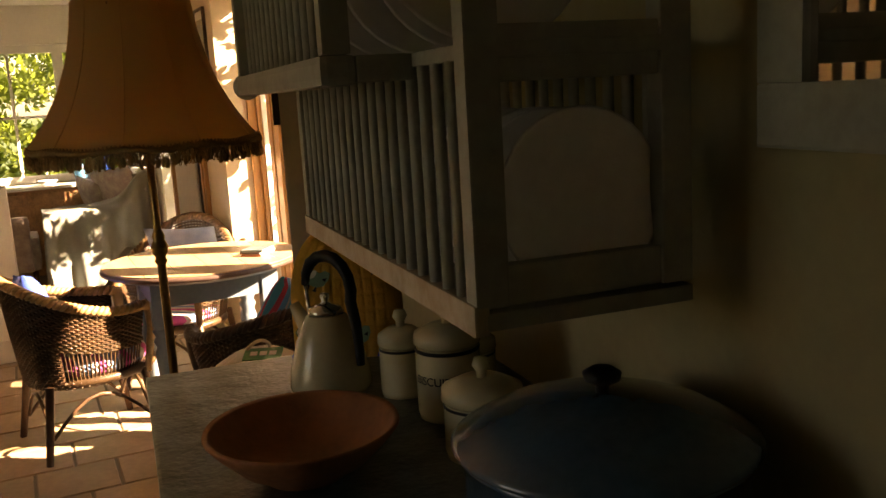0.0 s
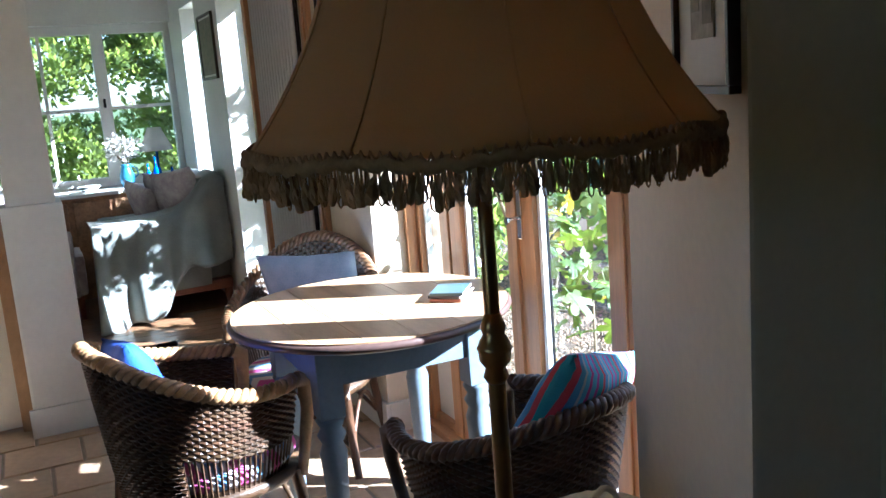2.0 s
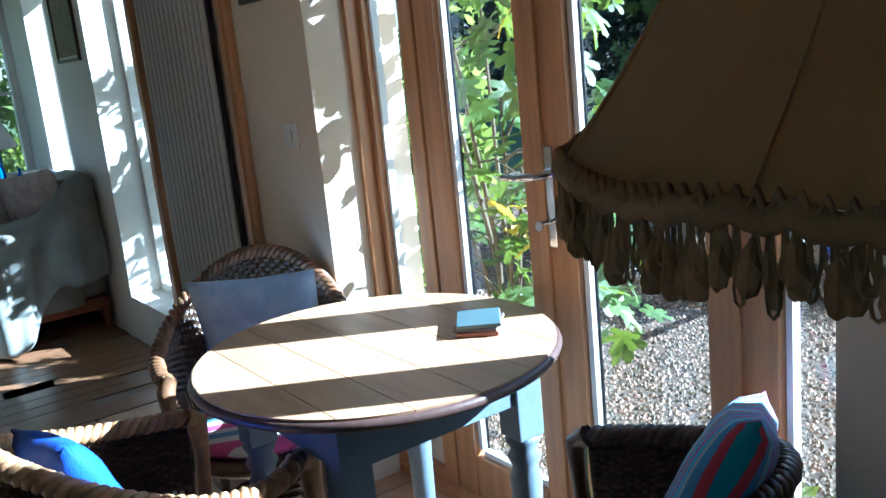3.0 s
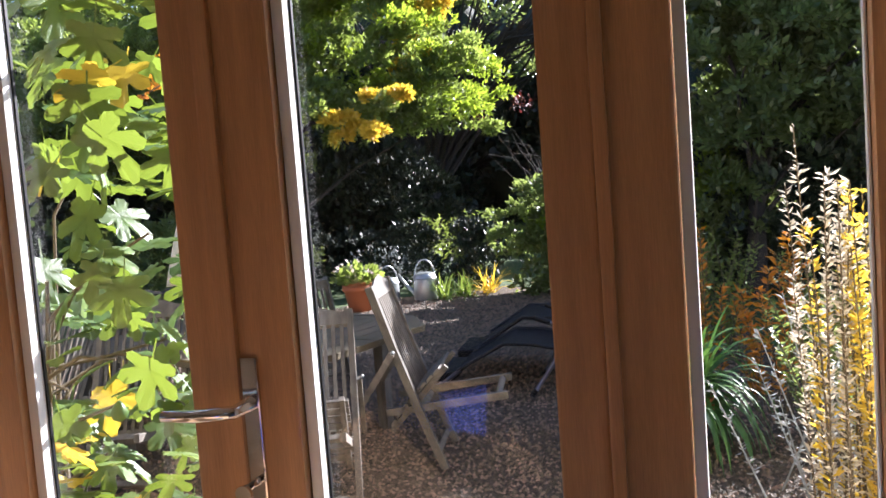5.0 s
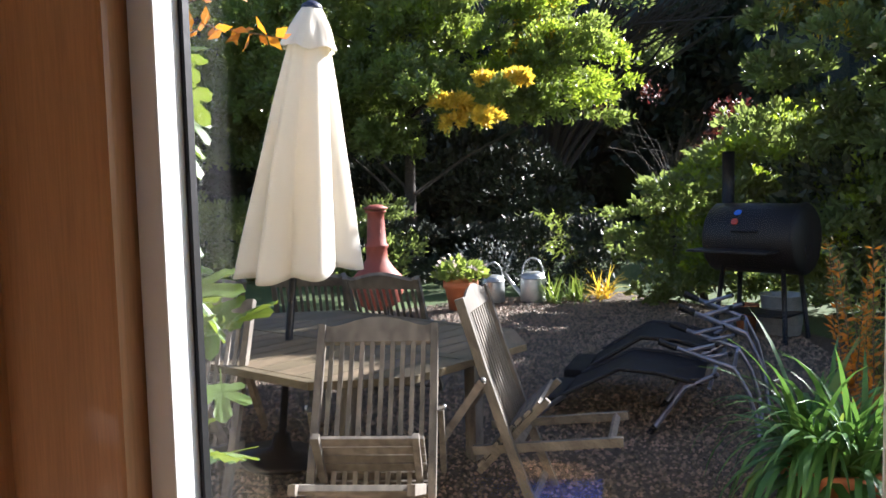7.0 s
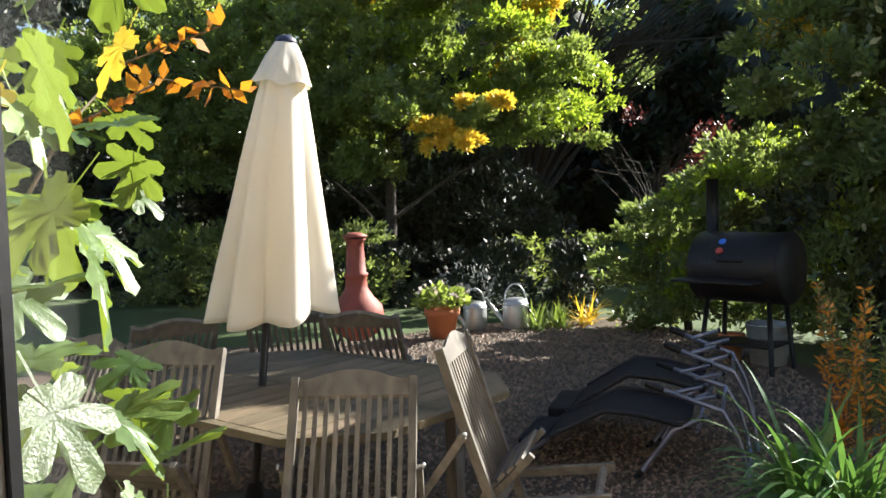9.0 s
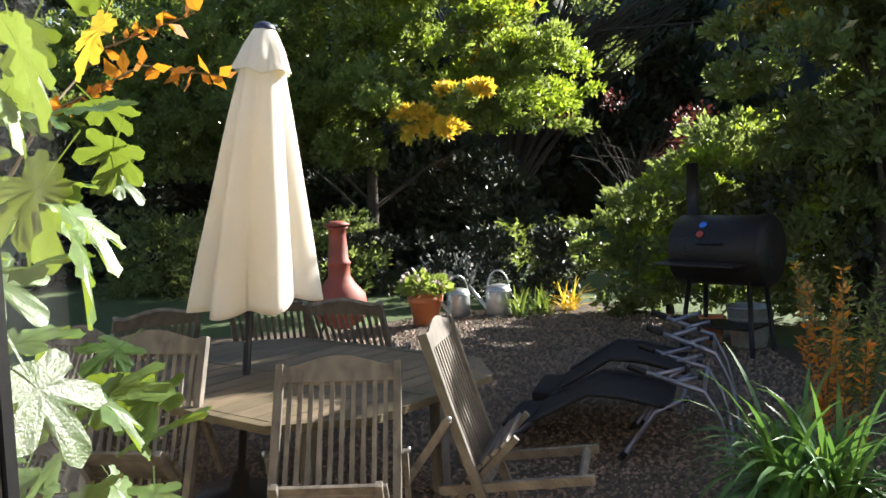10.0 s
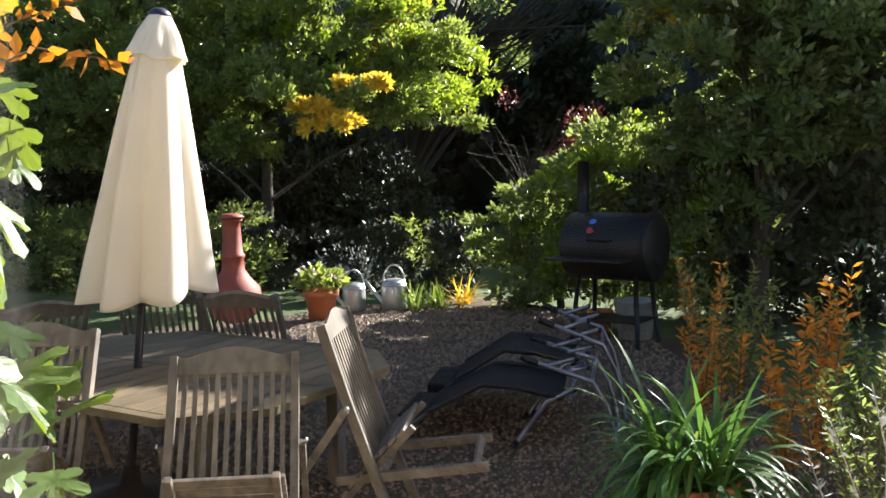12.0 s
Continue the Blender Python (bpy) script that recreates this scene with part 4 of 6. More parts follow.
jar_specs = ((0.55, 1.49, 0.042, 0.092), (0.575, 1.345, 0.055, 0.125), (0.545, 1.165, 0.060, 0.085), (0.535, 1.025, 0.060, 0.06), (0.66, 1.42, 0.042, 0.08))
for i, (x, y, r, h) in enumerate(jar_specs):
    j = thing("storage_jar", "cream enamel lidded jar" if i != 1 else "tall cream lidded jar lettered BISCUITS", "jar", pose(x, y, 0.885), "cream storage jars")
    part("body", lathe([(0.0, 0.0), (r * 0.96, 0.0), (r, 0.01), (r, h * 0.9), (r * 0.97, h), (0.0, h)], 36), CREAMEN, j, "", True)
    ld = part("lid", lathe([(r * 0.98, h + 0.001), (r * 1.05, h + 0.006), (r * 1.02, h + 0.022), (r * 0.6, h + 0.034), (0.0, h + 0.037)], 36), CREAMEN, j, "", True)
    part("knob", lathe([(0.008, h + 0.035), (0.008, h + 0.045), (0.014, h + 0.055), (0.010, h + 0.066), (0.0, h + 0.068)], 16), CREAMEN, ld, "", True)
    part("band", lathe([(r * 1.003, h * 0.93), (r * 1.012, h * 0.94), (r * 1.012, h * 0.97), (r * 1.003, h * 0.98)], 36), BLACKM, j, "thin dark line")
fc = bpy.data.curves.new("biscuits_text", "FONT")
fc.body, fc.size, fc.extrude, fc.align_x = "BISCUITS", 0.020, 0.0005, "CENTER"
to = new("lettering_source", fc)
dg = bpy.context.evaluated_depsgraph_get()
tm = bpy.data.meshes.new_from_object(to.evaluated_get(dg))
bpy.data.objects.remove(to)
tm.materials.append(BLACKM)
for v in tm.vertices:
    a = v.co.x / 0.055
    v.co = Vector((0.0556 * math.sin(a), -(0.0556 + v.co.z) * math.cos(a), 0.066 + v.co.y))
jars = [o for o in scene.objects if o.name.startswith("storage_jar")]
lt = new("lettering", tm)
lt.parent = jars[1]
lt.matrix_basis = pose(0, 0, 0, 0, 0, -52)

bowl = thing("bowl", "wide terracotta bowl on the sideboard", "bowl", pose(0.285, 1.245, 0.885) @ Matrix.Scale(0.81, 4))
part("bowl_body", lathe([(0.0, 0.0), (0.075, 0.0), (0.08, 0.008), (0.12, 0.03), (0.16, 0.07), (0.178, 0.092), (0.176, 0.098), (0.166, 0.094), (0.148, 0.066), (0.11, 0.032), (0.06, 0.014), (0.0, 0.012)], 56), TERRA, bowl, "", True)
pan = thing("stock_pan", "large dark blue enamel pan with domed lid", "pan", pose(0.535, 0.84, 0.885) @ Matrix.Scale(0.81, 4))
part("pan_body", lathe([(0.0, 0.0), (0.185, 0.0), (0.20, 0.015), (0.205, 0.155), (0.215, 0.163), (0.21, 0.168), (0.0, 0.168)], 56), BLUEEN, pan, "", True)
pld = part("lid", lathe([(0.218, 0.169), (0.222, 0.174), (0.215, 0.18), (0.17, 0.205), (0.10, 0.228), (0.03, 0.238), (0.0, 0.239)], 56), BLUEEN, pan, "", True)
part("knob", lathe([(0.010, 0.236), (0.010, 0.25), (0.026, 0.258), (0.028, 0.268), (0.016, 0.276), (0.0, 0.277)], 24), BLACKM, pld, "black knob", True)
for sy in (-1, 1):
    part("side_handle", tube([(0.05, sy * 0.20, 0.12), (0.045, sy * 0.245, 0.125), (-0.045, sy * 0.245, 0.125), (-0.05, sy * 0.20, 0.12)], 0.008, 8), BLUEEN, pan, "", True)

# mirror at the kitchen wall
mir = thing("wall_mirror", "mirror in chipped grey wooden frame", "mirror", pose(0.89, 2.445, 0, 0, 0, KT) @ pose(-0.89, -2.582, 0))
part("glass", boxb(0.873, 0.879, 0.36, 0.84, 1.42, 1.92), mat("mirror_silver", (0.8, 0.8, 0.8), 0.03, metal=1.0, var=0.02, bump=0), mir, "silvered mirror glass")
for a in ((0.30, 0.90, 1.35, 1.42), (0.30, 0.90, 1.92, 1.99), (0.30, 0.37, 1.42, 1.92), (0.83, 0.90, 1.42, 1.92)):
    part("frame", boxb(0.862, 0.888, a[0], a[1], a[2], a[3], 0.004), GREYP, mir)


# ---- wall things ----
def picture(name, label, m, w, h, fr, fm, inner):
    p = thing(name, label, "picture", m)
    part("backing", boxb(-w / 2 + 0.002, w / 2 - 0.002, 0.002, 0.008, 0.002, h - 0.002), WHITEP, p, "cream mount")
    for a in ((-w / 2, w / 2, 0, fr), (-w / 2, w / 2, h - fr, h)):
        part("frame", boxb(a[0], a[1], -0.008, 0.010, a[2], a[3], 0.002), fm, p)
    for a in ((-w / 2, -w / 2 + fr), (w / 2 - fr, w / 2)):
        part("frame", boxb(a[0], a[1], -0.008, 0.010, fr, h - fr, 0.002), fm, p)
    for (x0, x1, z0, z1, c) in inner:
        part("print", boxb(x0, x1, -0.0005 - 0.001 * c, 0.002, z0, z1), PRINTS[c], p, "faded townscape print")
    return p


PRINTS = [mat("print_%d" % i, c, 0.6, var=0.3, scale=25, bump=0) for i, c in enumerate(((0.45, 0.40, 0.30), (0.25, 0.22, 0.15), (0.35, 0.38, 0.36)))]
DARKFR = mat("dark_frame_wood", (0.05, 0.03, 0.02), 0.4, var=0.2, scale=10, bump=0.1)
sang = math.degrees(math.atan2(0.615, 0.26))
picture("picture", "small framed townscape print in dark frame", pose(0.62 + 0.26 * 0.21, 2.445 + 0.615 * 0.21, 1.365, 0, 0, sang + 180) @ pose(0, -0.012, 0), 0.25, 0.38, 0.012, DARKFR,
        [(-0.05, 0.05, 0.08, 0.30, 0), (-0.045, -0.01, 0.12, 0.24, 1), (0.005, 0.045, 0.10, 0.22, 1), (-0.02, 0.015, 0.2, 0.29, 2)])
picture("picture", "small picture in thin dark frame above light switch", pose(0.94, 5.10, 1.63, 0, 0, -90), 0.26, 0.32, 0.014, DARKFR, [(-0.08, 0.08, 0.06, 0.26, 0)])
picture("picture", "narrow dark picture on white sitting room wall", pose(0.94, 7.60, 1.55, 0, 0, -90), 0.46, 0.42, 0.016, DARKFR, [(-0.2, 0.2, 0.03, 0.39, 1)])
sw = thing("light_switch", "white plastic light switch on cream wall", "light switch")
part("plate", boxb(0.941, 0.949, 4.945, 5.031, 1.147, 1.233, 0.002), WHITEP, sw)
part("rocker", boxb(0.936, 0.941, 4.977, 4.999, 1.172, 1.208, 0.001), WHITEP, sw)

rad = thing("radiator", "tall white ribbed vertical radiator", "radiator")
RADM = mat("radiator_enamel", (0.62, 0.62, 0.58), 0.35, var=0.04, scale=4, bump=0.03)
for i in range(15):
    y = 5.495 + 0.0505 * i
    part("rib", tube([(0.908, y, 0.14), (0.908, y, 2.02)], 0.0125, 8), RADM, rad, "", True)
part("header", boxb(0.926, 0.945, 5.475, 6.22, 0.12, 0.17, 0.004), RADM, rad)
part("header", boxb(0.926, 0.945, 5.475, 6.22, 1.98, 2.03, 0.004), RADM, rad)
# Flat dark sheet added for the shade in the gaps between ribs.
part("back_panel", boxb(0.930, 0.936, 5.48, 6.215, 0.17, 1.98), BARK, rad, "dark sheet added as shade behind the ribs")
tr = struct("trim_casing", boxb(0.925, 0.949, 5.33, 5.43, 0.131, 2.2, 0.006), TIMBER, "tan moulded timber casing strip", "trim")
part("moulding", boxb(0.915, 0.925, 5.36, 5.40, 0.131, 2.2, 0.004), TIMBER, tr)
struct("trim_casing_far", boxb(0.88, 0.949, 6.245, 6.30, 0.131, 2.2, 0.006), TIMBER, "tan timber post beside radiator", "trim")

# ---- sitting room ----
THROW = mat("grey_green_throw", (0.25, 0.27, 0.25), 0.95, var=0.15, scale=6, bump=0.4, fine=120, sheen=0.3)
FLORAL = mat("floral_cloth", (0.62, 0.58, 0.52), 0.9, var=0.3, scale=14, bump=0.2, fine=40, col2=(0.36, 0.28, 0.30))
SOFAW = mat("reddish_wood", (0.22, 0.08, 0.04), 0.4, var=0.2, scale=8, bump=0.1)
sofa = thing("sofa", "sofa draped with grey-green woollen throw", "sofa", pose(0, 0, 0))


def soft_box(x0, x1, y0, y1, z0, z1, r, seed, amp=0.012, cuts=7):
    bm = boxb(x0, x1, y0, y1, z0, z1, r)
    bmesh.ops.subdivide_edges(bm, edges=bm.edges[:], cuts=cuts, use_grid_fill=True)
    for v in bm.verts:
        n = noise.noise_vector((v.co.x * 4 + seed, v.co.y * 4, v.co.z * 4))
        v.co += n * amp
    return bm


part("seat", soft_box(0.18, 0.75, 7.80, 8.55, 0.20, 0.44, 0.04, 1), THROW, sofa, "", True)
part("backrest", soft_box(0.74, 0.935, 7.64, 8.58, 0.20, 0.92, 0.07, 2), THROW, sofa, "", True)
part("armrest", soft_box(0.16, 0.80, 7.60, 7.82, 0.16, 0.64, 0.06, 3), THROW, sofa, "", True)
part("armrest", soft_box(0.16, 0.80, 8.48, 8.62, 0.16, 0.62, 0.05, 4), THROW, sofa, "", True)
part("rail", boxb(0.20, 0.93, 7.63, 8.60, 0.13, 0.20, 0.004), SOFAW, sofa, "reddish wooden base rail")
for sx in (0.24, 0.90):
    for sy in (7.66, 8.56):
        part("foot", lathe([(0.016, 0.0), (0.02, 0.03), (0.028, 0.09), (0.030, 0.13)], 12, None, pose(sx, sy, 0)), SOFAW, sofa, "", True)


def smooth(a, b, x):
    f = min(1.0, max(0.0, (x - a) / (b - a)))
    return f * f * (3 - 2 * f)


bm = bmesh.new()
ncol, nrow = 60, 36
g = []
for i in range(ncol + 1):
    u = i / ncol
    row = []
    for j in range(nrow + 1):
        v = j / nrow
        x = 0.06 + 0.87 * u
        hump = 0.30 / (1 + math.exp(-(x - 0.73) * 17)) - 0.05 * max(0.0, (x - 0.86) / 0.07) ** 2
        fold = (0.045 * math.sin(u * 19 + 1.8 * math.sin(v * 3)) + 0.02 * math.sin(u * 41 + v * 2)) * (1.3 - 0.8 * u) + 0.07 * (1 - u) ** 2
        if v < 0.25:
            y, z = 7.90 - 0.30 * v / 0.25, 0.668 + hump - 0.006 * math.sin(u * 9)
        else:
            k = (v - 0.25) / 0.75
            y, z = 7.585 - 0.07 * k - fold * k ** 0.7 - 0.015 - 0.02 * math.sin(math.pi * min(1, k * 5)) * 0.5, 0.655 + hump * (1 - k) - (0.645 - 0.33 * smooth(0.30, 0.72, u) + 0.02 * math.sin(u * 17)) * k
            x += (u - 0.4) * 0.10 * k * (u < 0.4)
        row.append(bm.verts.new((x, y, z)))
    g.append(row)
for i in range(ncol):
    for j in range(nrow):
        bm.faces.new((g[i][j], g[i + 1][j], g[i + 1][j + 1], g[i][j + 1]))
edge = [r[nrow].co.copy() for r in g]
th = thing("throw", "grey-green woollen throw hanging over the sofa arm", "throw")
tp = part("cloth", bm, THROW, th, "", True)
part("hem", tube(edge, 0.006, 5), THROW, th, "turned woollen hem", True)
tp.modifiers.new("thickness", "SOLIDIFY").thickness = 0.008
cushion("cushion", "faded floral cushion on the sofa", 0.42, 0.42, 0.14, FLORAL, pose(0.64, 8.02, 0.74, 74, 0, 120))
cushion("cushion", "faded floral cushion on the sofa", 0.38, 0.36, 0.13, FLORAL, pose(0.68, 7.80, 0.80, 70, 8, 128))
cushion("cushion", "grey floral cushion on the sofa", 0.42, 0.40, 0.13, FLORAL, pose(0.50, 8.24, 0.68, 70, -8, 108))
ac = thing("armchair", "floral covered armchair beside the sofa", "armchair", pose(-0.20, 8.25, 0))
part("seat", soft_box(-0.26, 0.22, -0.28, 0.28, 0.16, 0.44, 0.04, 8), FLORAL, ac, "", True)
part("backrest", soft_box(-0.30, -0.10, -0.30, 0.30, 0.16, 0.90, 0.06, 9), FLORAL, ac, "", True)
part("armrest", soft_box(-0.26, 0.16, -0.34, -0.22, 0.16, 0.62, 0.04, 10), FLORAL, ac, "", True)
for sx in (-0.22, 0.16):
    for sy in (-0.26, 0.24):
        part("foot", lathe([(0.018, 0.0), (0.022, 0.16)], 10, None, pose(sx, sy, 0)), SOFAW, ac, "", True)
cab = thing("cabinet", "honey brown wooden cabinet under the window", "cabinet")
part("body", boxb(-0.30, 0.90, 8.66, 8.99, 0.08, 0.772, 0.004), RAWW, cab)
for cx in (-0.28, 0.02, 0.32, 0.62):
    dd = part("door", boxb(cx, cx + 0.26, 8.642, 8.66, 0.12, 0.74, 0.004), RAWW, cab)
    part("knob", lathe([(0.005, 0), (0.012, 0.012), (0.0, 0.018)], 10, None, pose(cx + 0.23, 8.642, 0.45, 90, 0, 0)), BRASS, dd, "", True)
part("plinth", boxb(-0.28, 0.88, 8.68, 8.98, 0.0, 0.08), RAWW, cab)

BLUEV = mat("blue_glaze", (0.05, 0.17, 0.30), 0.25, var=0.1, scale=6, bump=0.03, coat=0.3)
BLUEG = mat("cobalt_glass", (0.02, 0.10, 0.45), 0.1, var=0.05, bump=0)
vs = thing("vase", "blue glazed jug holding pale flowers", "vase", pose(0.45, 8.84, 0.80))
part("body", lathe([(0.0, 0.0), (0.04, 0.0), (0.055, 0.04), (0.058, 0.09), (0.04, 0.14), (0.032, 0.16), (0.040, 0.18), (0.034, 0.178), (0.026, 0.16), (0.0, 0.15)], 28), BLUEV, vs, "", True)
part("handle", tube([(0.05, 0, 0.06), (0.085, 0, 0.09), (0.08, 0, 0.14), (0.035, 0, 0.165)], 0.006, 8), BLUEV, vs, "", True)
fl = thing("flowers", "bunch of pale dried flowers in the jug", "flowers", pose(0.45, 8.84, 0.95))
frng = np.random.default_rng(7)
u = frng.normal(0, 1, (260, 3))
u /= np.linalg.norm(u, axis=1, keepdims=True)
leaf_cloud("petals", u * np.array([0.12, 0.10, 0.10]) * frng.random((260, 1)) ** 0.4 + np.array([0, 0, 0.15]), u, 0.045, mat("pale_petal", (0.62, 0.60, 0.55), 0.8, var=0.15, transm=0.3), fl, 0.7, 3)
bm = bmesh.new()
for k in range(14):
    tube([(0, 0, 0.0), (0.05 * u[k, 0], 0.05 * u[k, 1], 0.08), (0.11 * u[k, 0], 0.09 * u[k, 1], 0.16 + 0.07 * u[k, 2])], 0.0025, 5, bm)
part("stems", bm, FIGBARK, fl)
tl = thing("table_lamp", "white table lamp with pale cone shade on sill", "lamp", pose(0.70, 8.88, 0.80))
part("base", lathe([(0.0, 0.0), (0.05, 0.0), (0.05, 0.012), (0.014, 0.03), (0.022, 0.09), (0.010, 0.14), (0.010, 0.26), (0.0, 0.26)], 20), BLUEG, tl, "blue glass lamp base", True)
part("shade", lathe([(0.13, 0.26), (0.05, 0.44), (0.047, 0.44), (0.127, 0.26)], 32), mat("white_lamp_cloth", (0.8, 0.78, 0.72), 0.8, var=0.05, transm=0.4), tl, "", True)
for bx, bh, br in ((0.60, 0.17, 0.02), (0.66, 0.22, 0.02), (0.78, 0.13, 0.025)):
    bt = thing("bottle", "small cobalt blue glass bottle on sill", "bottle", pose(bx, 8.74, 0.80), "blue bottles on the sill")
    part("body", lathe([(0.0, 0.0), (br, 0.0), (br, bh * 0.55), (br * 0.4, bh * 0.72), (br * 0.4, bh), (0.0, bh)], 16), BLUEG, bt, "", True)
pot_ = thing("bowl", "small white dish on the window sill", "bowl", pose(0.16, 8.80, 0.80))
part("dish", lathe([(0.0, 0.0), (0.04, 0.0), (0.09, 0.04), (0.086, 0.042), (0.04, 0.008), (0.0, 0.008)], 24), CHINA, pot_, "", True)


# ---- garden ground ----
G = -0.12
xs = np.concatenate([np.linspace(1.29, 30, 60), np.geomspace(31, 400, 20)])
gv, gf = [], []
ys = np.concatenate([-np.geomspace(400, 12, 16), np.linspace(-10, 30, 60), np.geomspace(32, 400, 16)])
xs = np.concatenate([-np.geomspace(400, 5, 14), [-3.2], xs])
for x in xs:
    for y in ys:
        far = max(0, x - 13) * 0.02
        gv.append((x, y, G - 0.02 + min(far, 0.6) + 0.02 * noise.noise((x * 0.5, y * 0.5, 0)) * (x > 2)))
nyy = len(ys)
for i in range(len(xs) - 1):
    for j in range(nyy - 1):
        gf.append((i * nyy + j, (i + 1) * nyy + j, (i + 1) * nyy + j + 1, i * nyy + j + 1))
ground = tagged(raw("ground", gv, gf, LAWN, None, True), "green lawn and earth reaching to the boundary", "lawn", kind="structure")

patio = prism([(1.295, 1.5), (5.6, 2.4), (8.6, 3.2), (10.8, 4.8), (11.9, 6.1), (10.8, 7.2), (9.5, 8.4), (8.0, 10.5), (1.295, 10.5)], G - 0.08, G)
tagged(part("pavement_gravel", patio, GRAVEL), "brown pea gravel patio", "gravel", kind="structure")


def inside_patio(x, y):
    return 1.35 < x < 11 and 1.8 < y < 10 and y > 2.2 + (x - 4) * 0.32 and y < 12.5 - 0.45 * x + (1.2 if x < 8 else 0) and x + 0.6 * (6.2 - y) * (y < 6) < 12.2


gp, gq = [], []
grng = random.Random(4)
count = 0
while count < 95000:
    d = grng.random() ** 1.6
    x, y = 1.4 + d * 9.6, grng.uniform(1.6, 8.6)
    if not inside_patio(x, y):
        continue
    count += 1
    s = grng.uniform(0.008, 0.017) * (1 + 0.5 * d)
    a = grng.uniform(0, 6.3)
    c, sn = math.cos(a) * s, math.sin(a) * s
    k = len(gp)
    e = grng.uniform(0.6, 1.0)
    z = G + grng.uniform(-0.004, 0.002)
    gp += [(x + c, y + sn, z), (x - sn * e, y + c * e, z), (x - c, y - sn, z), (x + sn * e, y - c * e, z), (x + c * 0.2, y, z + s * 0.8)]
    gq += [(k, k + 1, k + 4), (k + 1, k + 2, k + 4), (k + 2, k + 3, k + 4), (k + 3, k, k + 4)]
tagged(raw("gravel_stones", gp, gq, STONE), "loose brown and grey gravel stones", "gravel", kind="stuff")


# ---- trees and shrubs ----
def tree(name, label, base, height, lean, blobs, clumps, per, spread, leafm, size, seed, limbs=6, trad=0.14, extra=()):
    t = thing(name, label, "tree" if height > 2.5 else "shrub", pose(*base))
    b = Vector(base)
    rr = random.Random(seed)
    bm = bmesh.new()
    top = Vector((lean[0], lean[1], height * 0.55))
    tube([(0, 0, -0.1), tuple(top * 0.33 + Vector((rr.uniform(-.1, .1), rr.uniform(-.1, .1), 0))), tuple(top * 0.7), tuple(top)],
         [trad * 1.3, trad, trad * 0.8, trad * 0.5], 10, bm)
    for c, r in blobs:
        for _ in range(limbs):
            st = top * rr.uniform(0.25, 0.95)
            en = Vector(c) - b + Vector([rr.uniform(-0.7, 0.7) * q for q in r])
            md = (st + en) / 2 + Vector((rr.uniform(-.2, .2), rr.uniform(-.2, .2), rr.uniform(0.0, .35)))
            tube([st, st * 0.5 + md * 0.5 + Vector((0, 0, 0.08)), md, en], [trad * 0.35, trad * 0.26, trad * 0.18, trad * 0.05], 6, bm)
    part("trunk", bm, BARK, t, "", True)
    p, n = crown_points(blobs, clumps, per, spread, seed)
    leaf_cloud("crown", p - np.array(base), n, size, leafm, t, seed=seed)
    for i, (eb, ec, ep, es, em, ez) in enumerate(extra):
        p, n = crown_points(eb, ec, ep, es, seed + 10 + i, 0.2)
        leaf_cloud("foliage", p - np.array(base), n, ez, em, t, seed=seed + 20 + i)
    return t


tree("tree", "broad evergreen tree with yellowing branch tips", (12.9, 9.6, G), 5.5, (0.2, 0.1),
     [((12.6, 10.6, 3.4), (1.7, 2.1, 1.5)), ((12.9, 8.6, 3.3), (1.4, 1.5, 1.3)), ((13.2, 7.4, 2.75), (1.1, 0.9, 0.75)),
      ((12.8, 11.9, 3.0), (1.4, 1.5, 1.3)), ((13.2, 9.6, 4.8), (1.8, 2.4, 1.1)), ((12.3, 9.7, 2.35), (1.1, 1.3, 0.75)), ((12.2, 11.6, 2.2), (1.1, 1.5, 0.8)), ((13.6, 6.8, 2.4), (0.6, 0.5, 0.35)), ((11.3, 8.3, 2.55), (0.8, 1.0, 0.5)), ((12.2, 13.2, 3.2), (1.4, 1.5, 1.6))],
     7400, 26, 0.16, LEAF1, 0.085, 11, 1, 0.09,
     extra=[([((12.9, 8.3, 3.6), (1.4, 1.3, 1.1)), ((13.2, 7.2, 2.7), (1.1, 0.8, 0.7)), ((12.9, 9.2, 4.9), (1.7, 1.6, 1.0))], 1000, 24, 0.15, LEAF2, 0.085),
            ([((10.75, 7.72, 2.12), (0.35, 0.62, 0.24)), ((11.0, 7.45, 2.42), (0.3, 0.4, 0.25)), ((12.5, 7.5, 3.2), (0.4, 0.35, 0.2)), ((12.9, 7.6, 4.0), (0.5, 0.5, 0.45)), ((12.2, 9.4, 4.5), (0.5, 0.8, 0.3))], 640, 26, 0.10, LEAFY, 0.08)])
tree("tree", "tall dark evergreen shrub tree with lance leaves", (10.2, 2.9, G), 5.5, (0.1, -0.2),
     [((10.2, 3.2, 2.6), (1.3, 1.15, 1.2)), ((10.4, 2.0, 2.75), (1.5, 1.4, 1.4)), ((10.3, 3.1, 3.5), (1.2, 1.25, 0.85)), ((10.6, 1.0, 2.4), (1.4, 1.3, 1.6)), ((10.9, 0.0, 2.8), (1.5, 1.6, 1.4)), ((10.4, 2.3, 3.4), (1.3, 1.3, 0.8))],
     6000, 24, 0.16, LEAFD, 0.095, 12, 3, 0.09,
     extra=[([((10.0, 4.15, 3.35), (0.55, 0.5, 0.5)), ((10.0, 3.9, 2.9), (0.4, 0.4, 0.3))], 150, 26, 0.12, LEAFY, 0.10)])
